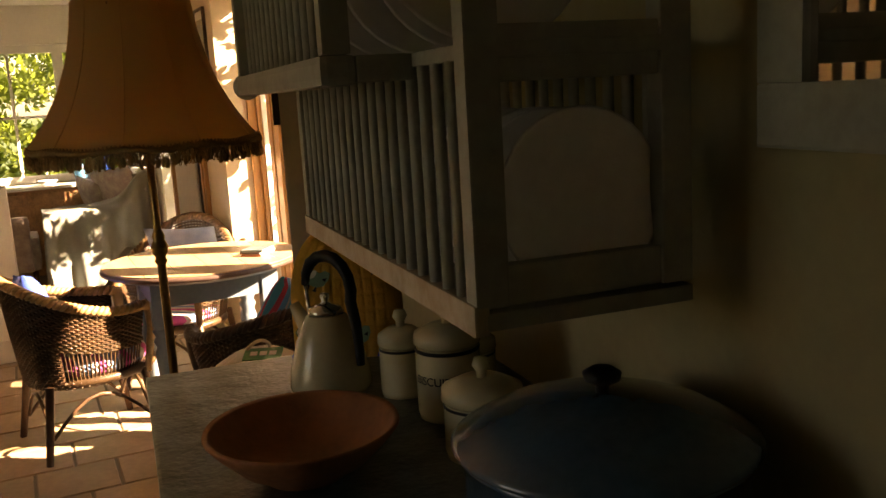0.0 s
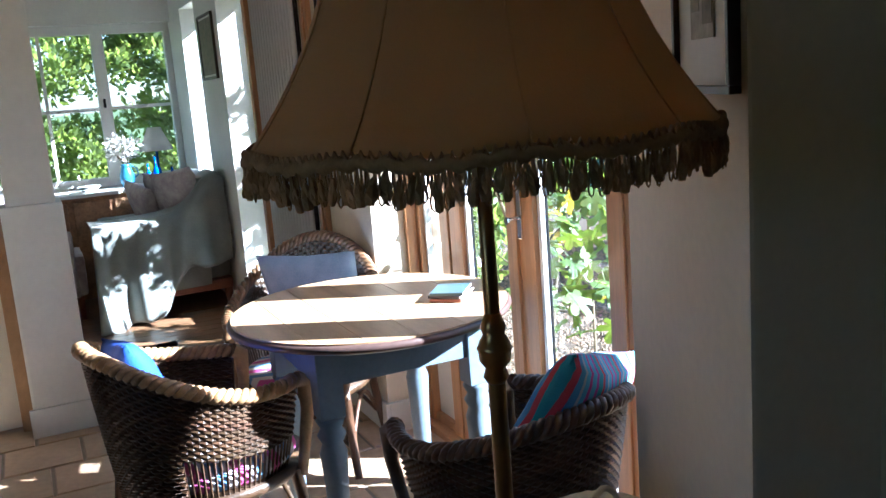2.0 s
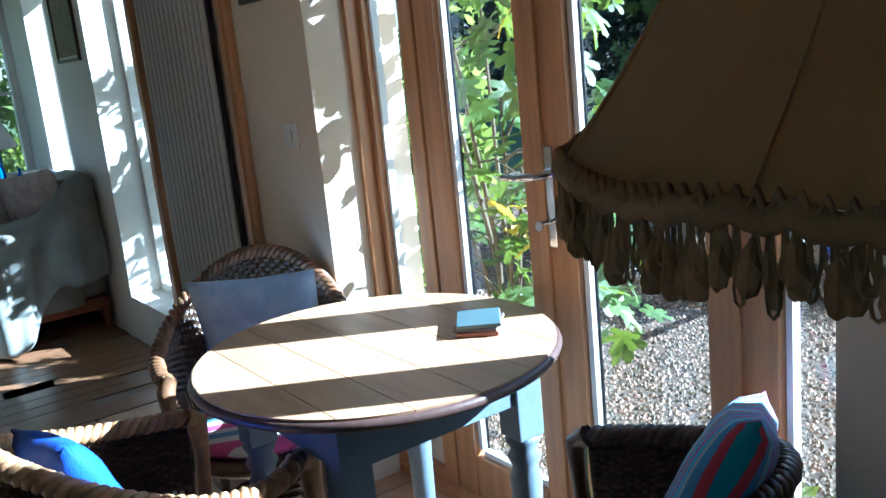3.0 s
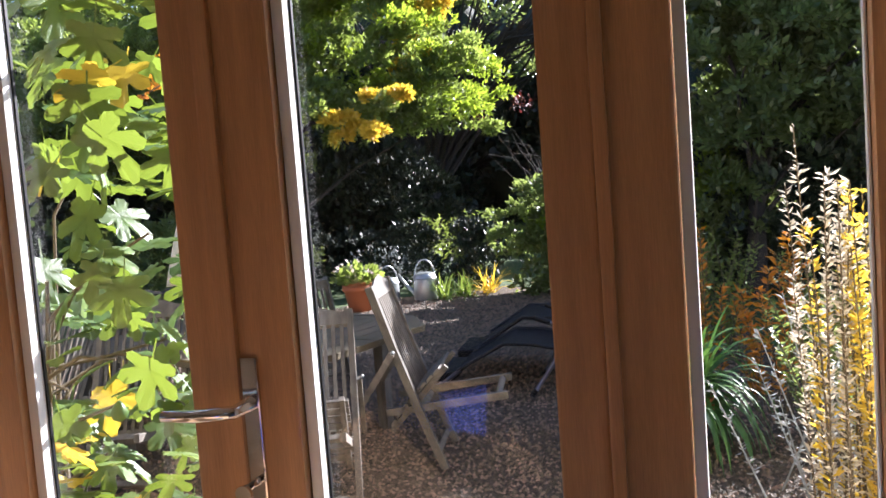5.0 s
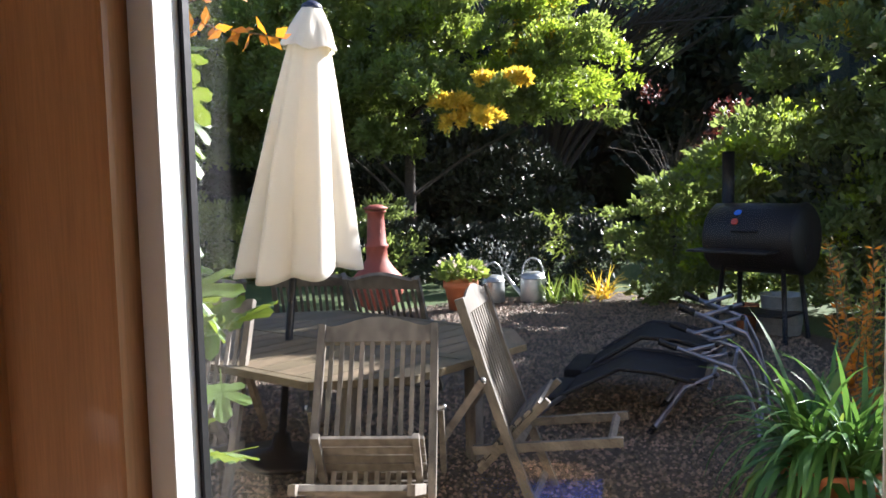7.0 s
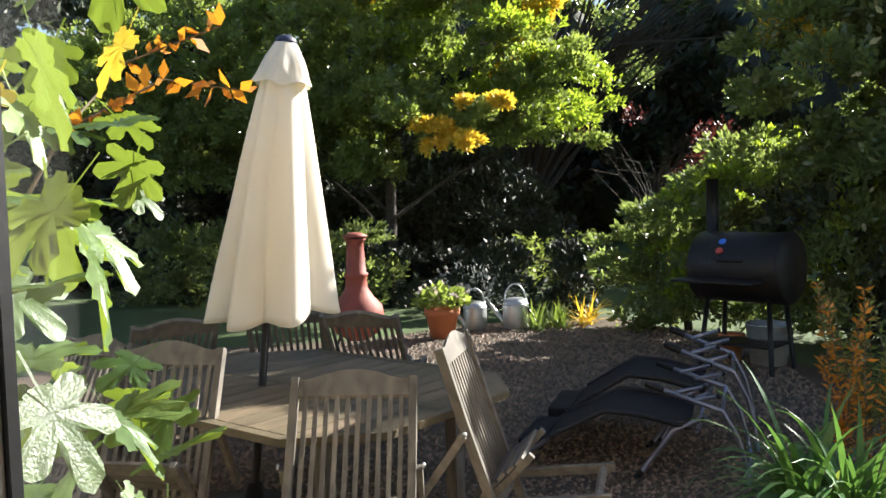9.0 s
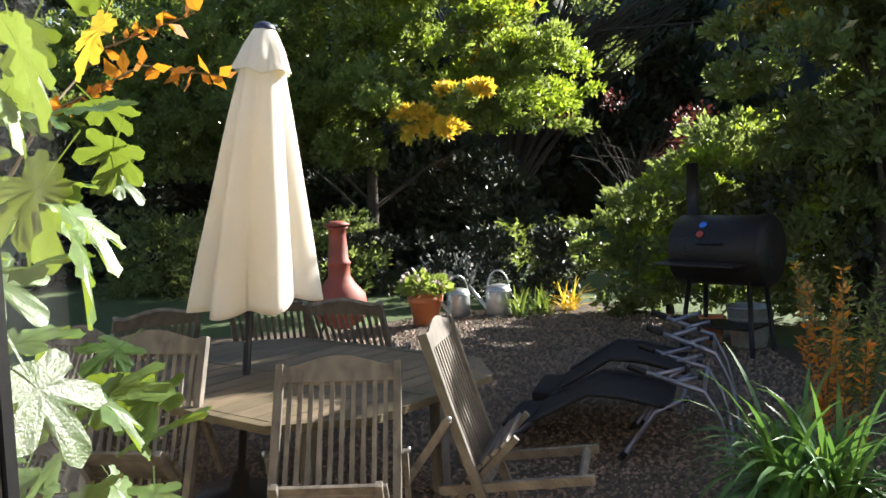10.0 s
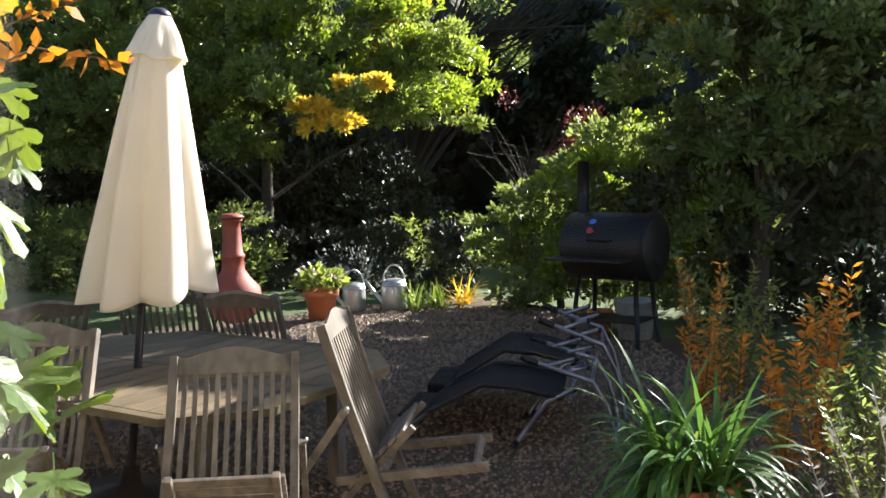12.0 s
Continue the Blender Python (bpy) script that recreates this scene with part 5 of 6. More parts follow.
tree("shrub", "light green shrub with layered leaf sprays", (11.2, 5.0, G), 1.9, (0.0, 0.0),
     [((11.0, 4.75, 0.65), (0.9, 0.75, 0.8)), ((11.1, 5.35, 0.5), (0.7, 0.6, 0.65)), ((10.9, 4.25, 1.25), (0.8, 0.75, 0.7)), ((10.6, 3.6, 0.95), (0.8, 0.85, 0.95))],
     1700, 24, 0.13, LEAFD, 0.08, 13, 4, 0.04,
     extra=[([((10.9, 4.4, 0.8), (0.95, 1.0, 0.95)), ((10.6, 4.0, 1.2), (0.8, 0.8, 0.8))], 320, 22, 0.12, LEAF2, 0.075)])
tree("tree", "bare dark twiggy tree behind the lawn", (18.0, 9.2, G), 7.0, (0.3, -0.3),
     [((18.0, 8.6, 4.8), (2.2, 2.6, 1.6)), ((18.5, 6.5, 5.0), (2.2, 2.2, 1.6))], 260, 18, 0.3, LEAFD, 0.09, 14, 70, 0.16)
tree("shrub", "dark red leaved shrub with bare twigs", (14.2, 6.0, G), 2.6, (0.0, -0.1),
     [((14.0, 5.9, 2.1), (0.9, 1.2, 0.5)), ((14.2, 5.2, 1.9), (0.8, 0.9, 0.5))], 110, 6, 0.30, LEAFR, 0.06, 15, 26, 0.04)


def mass(name, label, blobs, clumps, per, spread, leafm, size, seed):
    p, n = crown_points(blobs, clumps, per, spread, seed, 0.15, 0.55)
    ob = leaf_cloud(name, p, n, size, leafm, None, seed=seed)
    return tagged(ob, label, "hedge", kind="stuff")


# Dark hedges and undergrowth carry the tree shade in their leaf colour.
mass("hedge", "boundary hedge with shade put into its dark leaf colour", [((24, y, 2.2), (1.4, 2.6, 3.4)) for y in range(-6, 34, 3)], 9000, 16, 0.6, LEAFSHADE, 0.34, 31)
mass("hedge", "undergrowth behind the evergreen tree, leaves coloured shade-dark", [((16.0, y, 0.9), (0.9, 1.6, 1.3)) for y in (12, 14, 16.5, 10.4)] + [((14.5, 13.8, 2.4), (1.5, 2.0, 2.4)), ((13, 16.5, 2.4), (2, 2.5, 3))], 3400, 18, 0.3, LEAFSHADE, 0.19, 32)
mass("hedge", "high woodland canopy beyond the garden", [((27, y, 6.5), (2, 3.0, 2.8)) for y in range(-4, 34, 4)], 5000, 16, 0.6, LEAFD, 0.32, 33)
mass("hedge", "shrubs under the broad tree, leaves coloured shade-dark", [((14.6, y, 0.7), (0.7, 1.0, 0.95)) for y in (8.6, 9.8, 11.0, 12.4)], 2200, 18, 0.2, LEAFSHADE, 0.12, 37)
# Shrub out of view, added to break up the sun reaching the throw.
mass("hedge", "unseen shrub added to dapple sun at the sitting room side window", [((2.0, 5.95, 1.2), (0.3, 0.35, 1.0)), ((2.3, 6.5, 1.3), (0.35, 0.45, 1.1)), ((2.1, 7.2, 1.2), (0.3, 0.4, 1.0))], 420, 18, 0.14, LEAF1, 0.09, 38)
mass("hedge", "low green shrubs before the broad tree", [((11.9, y, 0.35), (0.6, 0.7, 0.65)) for y in (9.9, 10.9, 12.0, 13.0)], 1300, 18, 0.16, LEAFD, 0.08, 39)
mass("hedge", "shrubs under the evergreen, leaves coloured shade-dark", [((10.9, y, 0.8), (0.8, 0.9, 0.95)) for y in (3.2, 2.2, 1.0, -0.3)], 1800, 18, 0.2, LEAFSHADE, 0.12, 34)
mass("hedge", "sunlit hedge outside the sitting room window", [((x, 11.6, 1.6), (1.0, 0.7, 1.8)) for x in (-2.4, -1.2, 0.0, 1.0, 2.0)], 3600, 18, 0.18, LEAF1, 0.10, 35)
mass("border_plants", "low border plants, leaves coloured shade-dark", [((12.0, y, 0.25), (0.5, 0.6, 0.45)) for y in (6.5, 6.9, 7.8, 8.8, 9.8)], 620, 18, 0.13, LEAFSHADE, 0.08, 36)

# Solid dark core fills the hedge, standing in for its shaded inside.
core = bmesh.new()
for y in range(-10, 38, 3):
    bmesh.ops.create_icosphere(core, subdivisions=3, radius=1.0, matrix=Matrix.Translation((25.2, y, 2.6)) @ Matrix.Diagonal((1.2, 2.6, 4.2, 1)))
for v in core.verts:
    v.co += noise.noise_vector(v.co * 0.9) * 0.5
tagged(part("hedge", core, LEAFSHADE, None, "", True), "solid core added for the shaded inside of the boundary hedge", "hedge", kind="stuff")


# ---- patio furniture ----
def patio_chair(label, m, lean=0.30, h=0.92):
    """Folding slatted chair facing +y: two long back posts, arched crest rail, back and seat slats, crossed legs and arms."""
    c = thing("garden_chair", label, "garden chair", m, "slatted chairs round the patio table")
    def back(s, x=0.0, off=0.0):
        z = h * s
        return Vector((x, 0.22 - (0.22 + lean - 0.08) * s - 0.05 * s * s + off, z))
    for sx in (-1, 1):
        bm = bmesh.new()
        for a, b in ((0.0, 0.35), (0.35, 0.7), (0.7, 1.0)):
            bar(back(a, sx * 0.208), back(b + 0.004, sx * 0.208), 0.028, 0.042, 0.004, bm)
        part("back_post", bm, TEAK, c)
        part("rear_leg", bar((sx * 0.178, -0.30, 0.0), (sx * 0.178, 0.20, 0.43), 0.024, 0.040), TEAK, c)
        part("arm", bar(back(0.66, sx * 0.232) + Vector((0, 0.01, 0)), (sx * 0.232, 0.24, 0.56), 0.022, 0.035), TEAK, c)
        part("bolt", lathe([(0.0, 0.0), (0.012, 0.0), (0.010, 0.008), (0.0, 0.01)], 10, None, Matrix.Translation(back(0.66, sx * 0.243)) @ pose(0, 0, 0, 0, 90 * sx, 0)), GALV, c, "", True)
    # crest rail with an arched top edge
    bm = bmesh.new()
    n = 16
    rows = []
    for i in range(n + 1):
        u = 2 * i / n - 1
        x = 0.197 * u
        top = 0.985 + 0.045 * (math.cos(u * math.pi) * 0.5 + 0.5) ** 0.8 + (0.012 if abs(u) > 0.93 else 0)
        rows.append([bm.verts.new(back(s, x, o)) for s, o in ((0.925, -0.011), (top, -0.011), (top, 0.011), (0.925, 0.011))])
    for a, b in zip(rows, rows[1:]):
        for k in range(4):
            bm.faces.new((a[k], a[(k + 1) % 4], b[(k + 1) % 4], b[k]))
    bm.faces.new(rows[0][::-1])
    bm.faces.new(rows[-1])
    bmesh.ops.recalc_face_normals(bm, faces=bm.faces)
    part("crest_rail", bm, TEAK, c, "arched weathered crest rail")
    part("lower_rail", bar(back(0.33, -0.195), back(0.33, 0.195), 0.020, 0.045), TEAK, c)
    for i in range(10):
        x = -0.168 + 0.0373 * i
        bm = bmesh.new()
        for a, b in ((0.33, 0.64), (0.64, 0.935)):
            bar(back(a, x), back(b, x), 0.017, 0.012, 0.002, bm)
        part("back_slat", bm, TEAK, c)
    for i in range(8):
        y = -0.17 + 0.052 * i
        z = 0.36 + 0.012 * math.cos((i - 3.5) * 0.5)
        part("seat_slat", boxb(-0.19, 0.19, y, y + 0.042, z, z + 0.016, 0.003), TEAK, c)
    for sx in (-1, 1):
        part("seat_rail", bar((sx * 0.165, -0.20, 0.345), (sx * 0.165, 0.26, 0.345), 0.024, 0.03), TEAK, c)
    part("cross_bar", bar((-0.178, -0.26, 0.035), (0.178, -0.26, 0.035), 0.022, 0.03), TEAK, c)
    part("cross_bar", bar((-0.208, 0.20, 0.08), (0.208, 0.20, 0.08), 0.022, 0.03), TEAK, c)
    for o in c.children:  # the chairs are half a metre wide
        for v in o.data.vertices:
            v.co.x *= 1.17
    return c


def tipped(x, y, deg, lean):
    """Pose of a chair tipped forward against the table: x, y the middle of its two front feet, deg the plan
    angle to which its seat looks, lean the slope of its long posts past the upright."""
    return pose(x, y, G, 0, 0, deg - 90) @ pose(0, 0, 0, -28 - lean, 0, 0) @ pose(0, -0.22, 0)


base_chair = patio_chair("weathered grey teak folding chair tipped against the table", tipped(3.57, 5.16, 21, 32))
for (x, y, a, k) in ((3.72, 6.24, 13, 24), (4.56, 4.76, 100, 19), (6.32, 6.36, 190, 33), (6.36, 7.12, 206, 34), (5.38, 7.56, 236, 31), (3.86, 7.04, -8, 28)):
    copy_thing(base_chair, tipped(x, y, a, k))

ptab = thing("patio_table", "weathered teak patio table with slatted top", "table", pose(4.78, 6.05, G, 0, 0, -15))
TZ = 0.665
TA, TB, TC = 0.76, 0.98, 0.30  # half length, half width and cut of the corners


def half_width(y, inset=0.0):
    """Half the top's width at y: a rectangle with cut corners."""
    return TA - inset - max(0.0, abs(y) - (TB - TC)) * TA * 0.42 / TC


nb = 14
for i in range(nb):
    y0 = -TB + 0.05 + (2 * TB - 0.10) * i / nb + 0.004
    y1 = -TB + 0.05 + (2 * TB - 0.10) * (i + 1) / nb - 0.004
    for sx in (-1, 1):
        pts = [(0.040 * sx, y0), ((half_width(y0) - 0.062) * sx, y0), ((half_width(y1) - 0.062) * sx, y1), (0.040 * sx, y1)]
        part("top_slat", prism(pts if sx > 0 else pts[::-1], TZ - 0.022, TZ, 0.002), TEAKSHADE, ptab)
part("spine", boxb(-0.037, 0.037, -TB + 0.05, TB - 0.05, TZ - 0.024, TZ + 0.002, 0.002), TEAKSHADE, ptab)
ring = [(half_width(y) * sg, y) for sg, ys_ in ((1, (-TB, -TB + TC, TB - TC, TB)), (-1, (TB, TB - TC, -TB + TC, -TB))) for y in ys_]
for (ax, ay), (bx, by) in zip(ring, ring[1:] + ring[:1]):
    k = 0.93
    part("rim_board", prism([(ax, ay), (bx, by), (bx * k, by * (1 - 0.055)), (ax * k, ay * (1 - 0.055))], TZ - 0.034, TZ + 0.001, 0.003), TEAKSHADE, ptab)
for sx in (-0.46, 0.46):
    for sy in (-0.62, 0.62):
        part("leg", boxb(sx - 0.035, sx + 0.035, sy - 0.035, sy + 0.035, 0, TZ - 0.024, 0.005), TEAK, ptab)
for sy in (-0.62, 0.62):
    part("apron", boxb(-0.42, 0.42, sy - 0.012, sy + 0.012, TZ - 0.11, TZ - 0.024, 0.003), TEAK, ptab)
for sx in (-0.46, 0.46):
    part("apron", boxb(sx - 0.012, sx + 0.012, -0.58, 0.58, TZ - 0.11, TZ - 0.024, 0.003), TEAK, ptab)

# closed parasol
um = thing("parasol", "closed cream canvas parasol standing through the table", "parasol", pose(4.66, 6.31, G) @ pose(0, 0, 0, 5.6, 2.6, 0))
part("pole", tube([(0, 0, 0.03), (0, 0, 2.42)], 0.021, 14), BLACKM, um, "dark pole", True)
part("base", lathe([(0.0, 0.0), (0.24, 0.0), (0.24, 0.04), (0.06, 0.07), (0.04, 0.16), (0.0, 0.16)], 30), BLACKM, um, "round heavy base", True)


def canopy(z_top, z_bot, r_top, r_bot, folds, depth, seed, rag, drift=0.0):
    bm = bmesh.new()
    seg, lev = 160, 34
    rings = []
    for j in range(lev + 1):
        t = j / lev
        ring = []
        for i in range(seg):
            a = 2 * math.pi * i / seg
            w = abs(((folds * a + 0.8 * math.sin(2 * a + seed) + 0.5 * t) / (2 * math.pi)) % 1.0 * 2 - 1)
            r = r_top + (r_bot - r_top) * t ** 0.88
            r *= 1 - depth * (0.25 + 0.75 * t) * w ** 1.3 + 0.05 * math.sin(3 * a + seed) * t
            r += 0.012 * noise.noise((3 * math.cos(a), 3 * math.sin(a), t * 2.5 + seed)) * t
            z = z_top + (z_bot - z_top) * t - rag * t ** 3 * (0.5 + 0.5 * math.cos(folds * a + 2.4 + seed) + 0.5 * math.sin(2 * a + seed))
            z += drift * t * math.cos(a + 1.17)
            ring.append(bm.verts.new((r * math.cos(a) + 0.39 * drift * t ** 1.5, r * math.sin(a) - 0.92 * drift * t ** 1.5, z)))
        rings.append(ring)
    for p, q in zip(rings, rings[1:]):
        for i in range(seg):
            bm.faces.new((q[i], q[(i + 1) % seg], p[(i + 1) % seg], p[i]))
    return bm


cn = part("canopy", canopy(2.36, 1.05, 0.075, 0.345, 7, 0.40, 1.3, 0.03, 0.05), CANVAS, um, "loosely gathered cream canvas", True)
cn.modifiers.new("thickness", "SOLIDIFY").thickness = 0.003
cv = part("vent_cap", canopy(2.42, 2.22, 0.055, 0.160, 6, 0.18, 0.4, 0.02), CANVAS, um, "small canvas vent flap", True)
cv.modifiers.new("thickness", "SOLIDIFY").thickness = 0.003
part("finial", lathe([(0.055, 2.415), (0.058, 2.425), (0.045, 2.445), (0.02, 2.458), (0.0, 2.46)], 20), mat("navy_cap", (0.02, 0.025, 0.06), 0.5), um, "dark blue end cap", True)

# sun loungers folded one over the other
def lounger(label, m, hk):
    """A folding lounger on its way down: kinked cloth in a black frame, arms, links and bent legs of grey tube."""
    l = thing("sun_lounger", label, "sun lounger", m, "two sun loungers")
    prof = [(-0.67, 0.10), (-0.52, 0.18), (-0.18, 0.345), (0.02, 0.335), (0.28, 0.285)]
    W = 0.29
    bm = bmesh.new()
    rows = []
    for (ya, za), (yb, zb) in zip(prof, prof[1:]):
        for k in range(5):
            f = k / 5
            rows.append((ya + (yb - ya) * f, za + (zb - za) * f))
    rows.append(prof[-1])
    grid = [[bm.verts.new((x, y, z - 0.014 * (1 - (x / W) ** 2) + 0.004 * noise.noise((x * 9, y * 7, 1.5)))) for x in [W * (k / 5 - 1) for k in range(11)]] for y, z in rows]
    for a, b in zip(grid, grid[1:]):
        for k in range(10):
            bm.faces.new((a[k], a[k + 1], b[k + 1], b[k]))
    cl = part("cloth", bm, BLACKC, l, "taut black mesh cloth", True)
    cl.modifiers.new("thickness", "SOLIDIFY").thickness = 0.006
    part("head_roll", soft_box(-W + 0.01, W - 0.01, -0.70, -0.55, 0.105, 0.16, 0.02, 5, 0.004, 3), BLACKC, l, "padded black head pillow", True)
    for sx in (-1, 1):
        x = sx * (W + 0.012)
        part("side_tube", tube([(x, y, z) for y, z in prof[1:]], 0.013, 8), BLACKM, l, "black side rail", True)
        part("end_tube", tube([(x, -0.50, 0.180), (x, -0.62, 0.10), (x, -0.70, 0.03), (x * 0.9, -0.74, 0.014)], 0.014, 8), GREYTUBE, l, "", True)
        lg = part("front_leg", tube([(x, 0.38, 0.345), (x, 0.30, 0.31), (x, 0.20, 0.265), (x, 0.10, 0.135), (x, 0.01, 0.02)], 0.014, 8), GREYTUBE, l, "bent grey steel leg", True)
        part("rubber_foot", tube([(x, 0.03, 0.045), (x, -0.01, 0.0)], 0.018, 8), BLACKM, lg, "black rubber foot", True)
        am = part("arm", tube([(x, 0.14, 0.475), (x, 0.46, 0.38), (x, 0.54, 0.25), (x, 0.58, 0.12), (x, 0.60, 0.014)], [0.013, 0.014, 0.013, 0.013, 0.013], 8), GREYTUBE, l, "bent grey tube", True)
        part("grip", tube([(x, 0.05, 0.505), (x, 0.15, 0.472)], 0.018, 10), BLACKM, am, "black foam grip", True)
        part("link", tube([(x * 0.97, 0.19, 0.455), (x * 0.97, 0.37, 0.50)], 0.011, 8), GREYTUBE, l, "", True)
        part("link", tube([(x * 0.97, 0.28, 0.42), (x * 0.97, 0.44, 0.455)], 0.011, 8), GREYTUBE, l, "", True)
        part("bracket", boxb(x - 0.008, x + 0.008, 0.22, 0.29, 0.275, 0.315, 0.003), BLACKM, l)
        for by, bz in ((0.37, 0.50), (0.44, 0.455), (0.36, 0.335)):
            part("pivot", lathe([(0.0, 0.0), (0.015, 0.0), (0.013, 0.012), (0.0, 0.014)], 10, None, pose(x, by, bz, 0, 90 * sx, 0)), BLACKM, l, "black pivot cap", True)
    for y, z in ((0.33, 0.27), (0.46, 0.38), (-0.74, 0.014), (0.60, 0.014)):
        part("cross_tube", tube([(-W - 0.01, y, z), (W + 0.01, y, z)], 0.012, 8), GREYTUBE, l, "", True)
    for o in list(l.children) + [q for o in l.children for q in o.children]:
        for v in o.data.vertices:
            v.co.z *= hk
    return l


lounger("black mesh sun lounger with grey tube frame on gravel", pose(6.13, 4.57, G, 0, 0, -176), 1.08)
lounger("black mesh sun lounger beside its twin on gravel", pose(6.77, 4.58, G, 0, 0, -174), 1.30)

# barrel barbecue
bq = thing("barbecue", "black barrel barbecue smoker with chimney", "barbecue", pose(9.10, 4.22, G, 0, 0, -110))
bl = part("barrel", lathe([(0.0, -0.42), (0.29, -0.42), (0.31, -0.40), (0.31, 0.40), (0.29, 0.42), (0.0, 0.42)], 40, None, pose(0, 0, 0.90, 0, 90, 0)), BLACKM, bq, "", True)
part("lid_band", tube([(x, 0.314 * math.cos(a), 0.90 + 0.314 * math.sin(a)) for x, a in [(0.388, math.pi * k / 20) for k in range(21)]], 0.008, 6), BLACKM, bl, "", True)
part("lid_handle", tube([(-0.12, -0.27, 0.98), (-0.12, -0.33, 0.98), (0.10, -0.33, 0.98), (0.10, -0.27, 0.98)], 0.012, 8), BLACKM, bl, "", True)
part("badge", lathe([(0.0, 0.004), (0.032, 0.004), (0.035, 0.0)], 18, None, pose(-0.12, -0.206, 1.135, 41, 0, 0)), mat("blue_badge", (0.03, 0.14, 0.6), 0.3), bl, "round blue badge")
part("gauge", lathe([(0.0, 0.012), (0.03, 0.010), (0.034, 0.0)], 18, None, pose(-0.12, -0.270, 1.056, 60, 0, 0)), mat("red_dial", (0.35, 0.05, 0.03), 0.4), bl, "small red dial")
part("vent", lathe([(0.0, 0.012), (0.06, 0.010), (0.065, 0.0)], 20, None, pose(0.421, -0.02, 0.80, 0, 90, 0)), BLACKM, bl, "round vent plate")
part("chimney", tube([(-0.34, 0.05, 1.12), (-0.34, 0.05, 1.68)], 0.055, 18), BLACKM, bq, "tall black stove pipe", True)
part("shelf", boxb(-0.44, 0.30, -0.55, -0.28, 0.80, 0.82, 0.004), BLACKM, bq, "slatted front shelf")
for sx in (-0.30, 0.30):
    for sy in (-0.20, 0.20):
        part("leg", tube([(sx * 0.9, sy * 0.8, 0.72), (sx * 1.1, sy * 1.2, 0.0)], 0.022, 10), BLACKM, bq, "", True)
part("lower_shelf", boxb(-0.30, 0.30, -0.20, 0.20, 0.22, 0.24, 0.003), BLACKM, bq)

bk = thing("bucket", "galvanised metal bucket beside the barbecue", "bucket", pose(9.35, 4.05, G))
part("body", lathe([(0.0, 0.0), (0.15, 0.0), (0.155, 0.01), (0.20, 0.36), (0.208, 0.37), (0.196, 0.365), (0.15, 0.02), (0.0, 0.02)], 36), GALV, bk, "", True)
for z in (0.10, 0.26):
    part("hoop", lathe([(0.158 + z * 0.125, z - 0.006), (0.164 + z * 0.125, z), (0.158 + z * 0.125, z + 0.006)], 36), GALV, bk)
pk = thing("flower_pot", "small terracotta pot beside the bucket", "flower pot", pose(9.45, 4.38, G))
part("body", lathe([(0.0, 0.0), (0.08, 0.0), (0.11, 0.2), (0.12, 0.2), (0.12, 0.25), (0.105, 0.25), (0.08, 0.05), (0.0, 0.05)], 28), POT, pk, "", True)


def watering_can(m, s):
    w = thing("watering_can", "galvanised steel watering can on the gravel edge", "watering can", m, "old watering cans")
    part("body", lathe([(0.0, 0.0), (0.15 * s, 0.0), (0.155 * s, 0.012), (0.15 * s, 0.30 * s), (0.135 * s, 0.335 * s), (0.09 * s, 0.36 * s), (0.0, 0.365 * s)], 30), GALV, w, "", True)
    part("handle", tube([(0.13 * s * math.cos(a), 0, 0.33 * s + 0.20 * s * math.sin(a)) for a in [math.pi * k / 12 for k in range(13)]], 0.010, 8), GALV, w, "hooped carrying handle", True)
    part("spout", tube([(0.14 * s, 0, 0.08 * s), (0.26 * s, 0, 0.22 * s), (0.36 * s, 0, 0.36 * s)], [0.03 * s, 0.022 * s, 0.018 * s], 12), GALV, w, "", True)
    part("seam", lathe([(0.152 * s, 0.28 * s), (0.158 * s, 0.29 * s), (0.152 * s, 0.30 * s)], 30), GALV, w)
    return w


watering_can(pose(10.75, 6.93, G, 0, 0, 100), 0.98)
watering_can(pose(10.55, 7.36, G, 0, 0, 130), 0.9)


def plant_leaves(name, n, spread, size, material, parent, seed, up=0.8, aspect=0.5, centre=(0, 0, 0)):
    r = np.random.default_rng(seed)
    u = r.normal(0, 1, (n, 3))
    u /= np.linalg.norm(u, axis=1, keepdims=True)
    u[:, 2] = np.abs(u[:, 2])
    p = u * np.array(spread) * r.random((n, 1)) ** 0.5 + np.array(centre)
    return leaf_cloud(name, p, u + np.array([0, 0, up]), size, material, parent, aspect, seed)


gp_ = thing("potted_geranium", "terracotta pot with pale flowering geranium", "potted plant", pose(9.9, 7.5, G))
part("pot", lathe([(0.0, 0.0), (0.13, 0.0), (0.18, 0.26), (0.20, 0.26), (0.20, 0.33), (0.17, 0.33), (0.16, 0.28), (0.0, 0.28)], 32), POT, gp_, "bright terracotta pot", True)
plant_leaves("foliage", 420, (0.30, 0.30, 0.20), 0.075, LEAF1, gp_, 51, 0.3, 0.9, (0, 0, 0.36))
plant_leaves("blossom", 70, (0.30, 0.30, 0.22), 0.05, mat("pale_blossom", (0.75, 0.62, 0.60), 0.7, var=0.2, transm=0.3), gp_, 52, 0.4, 0.9, (0, 0, 0.42))

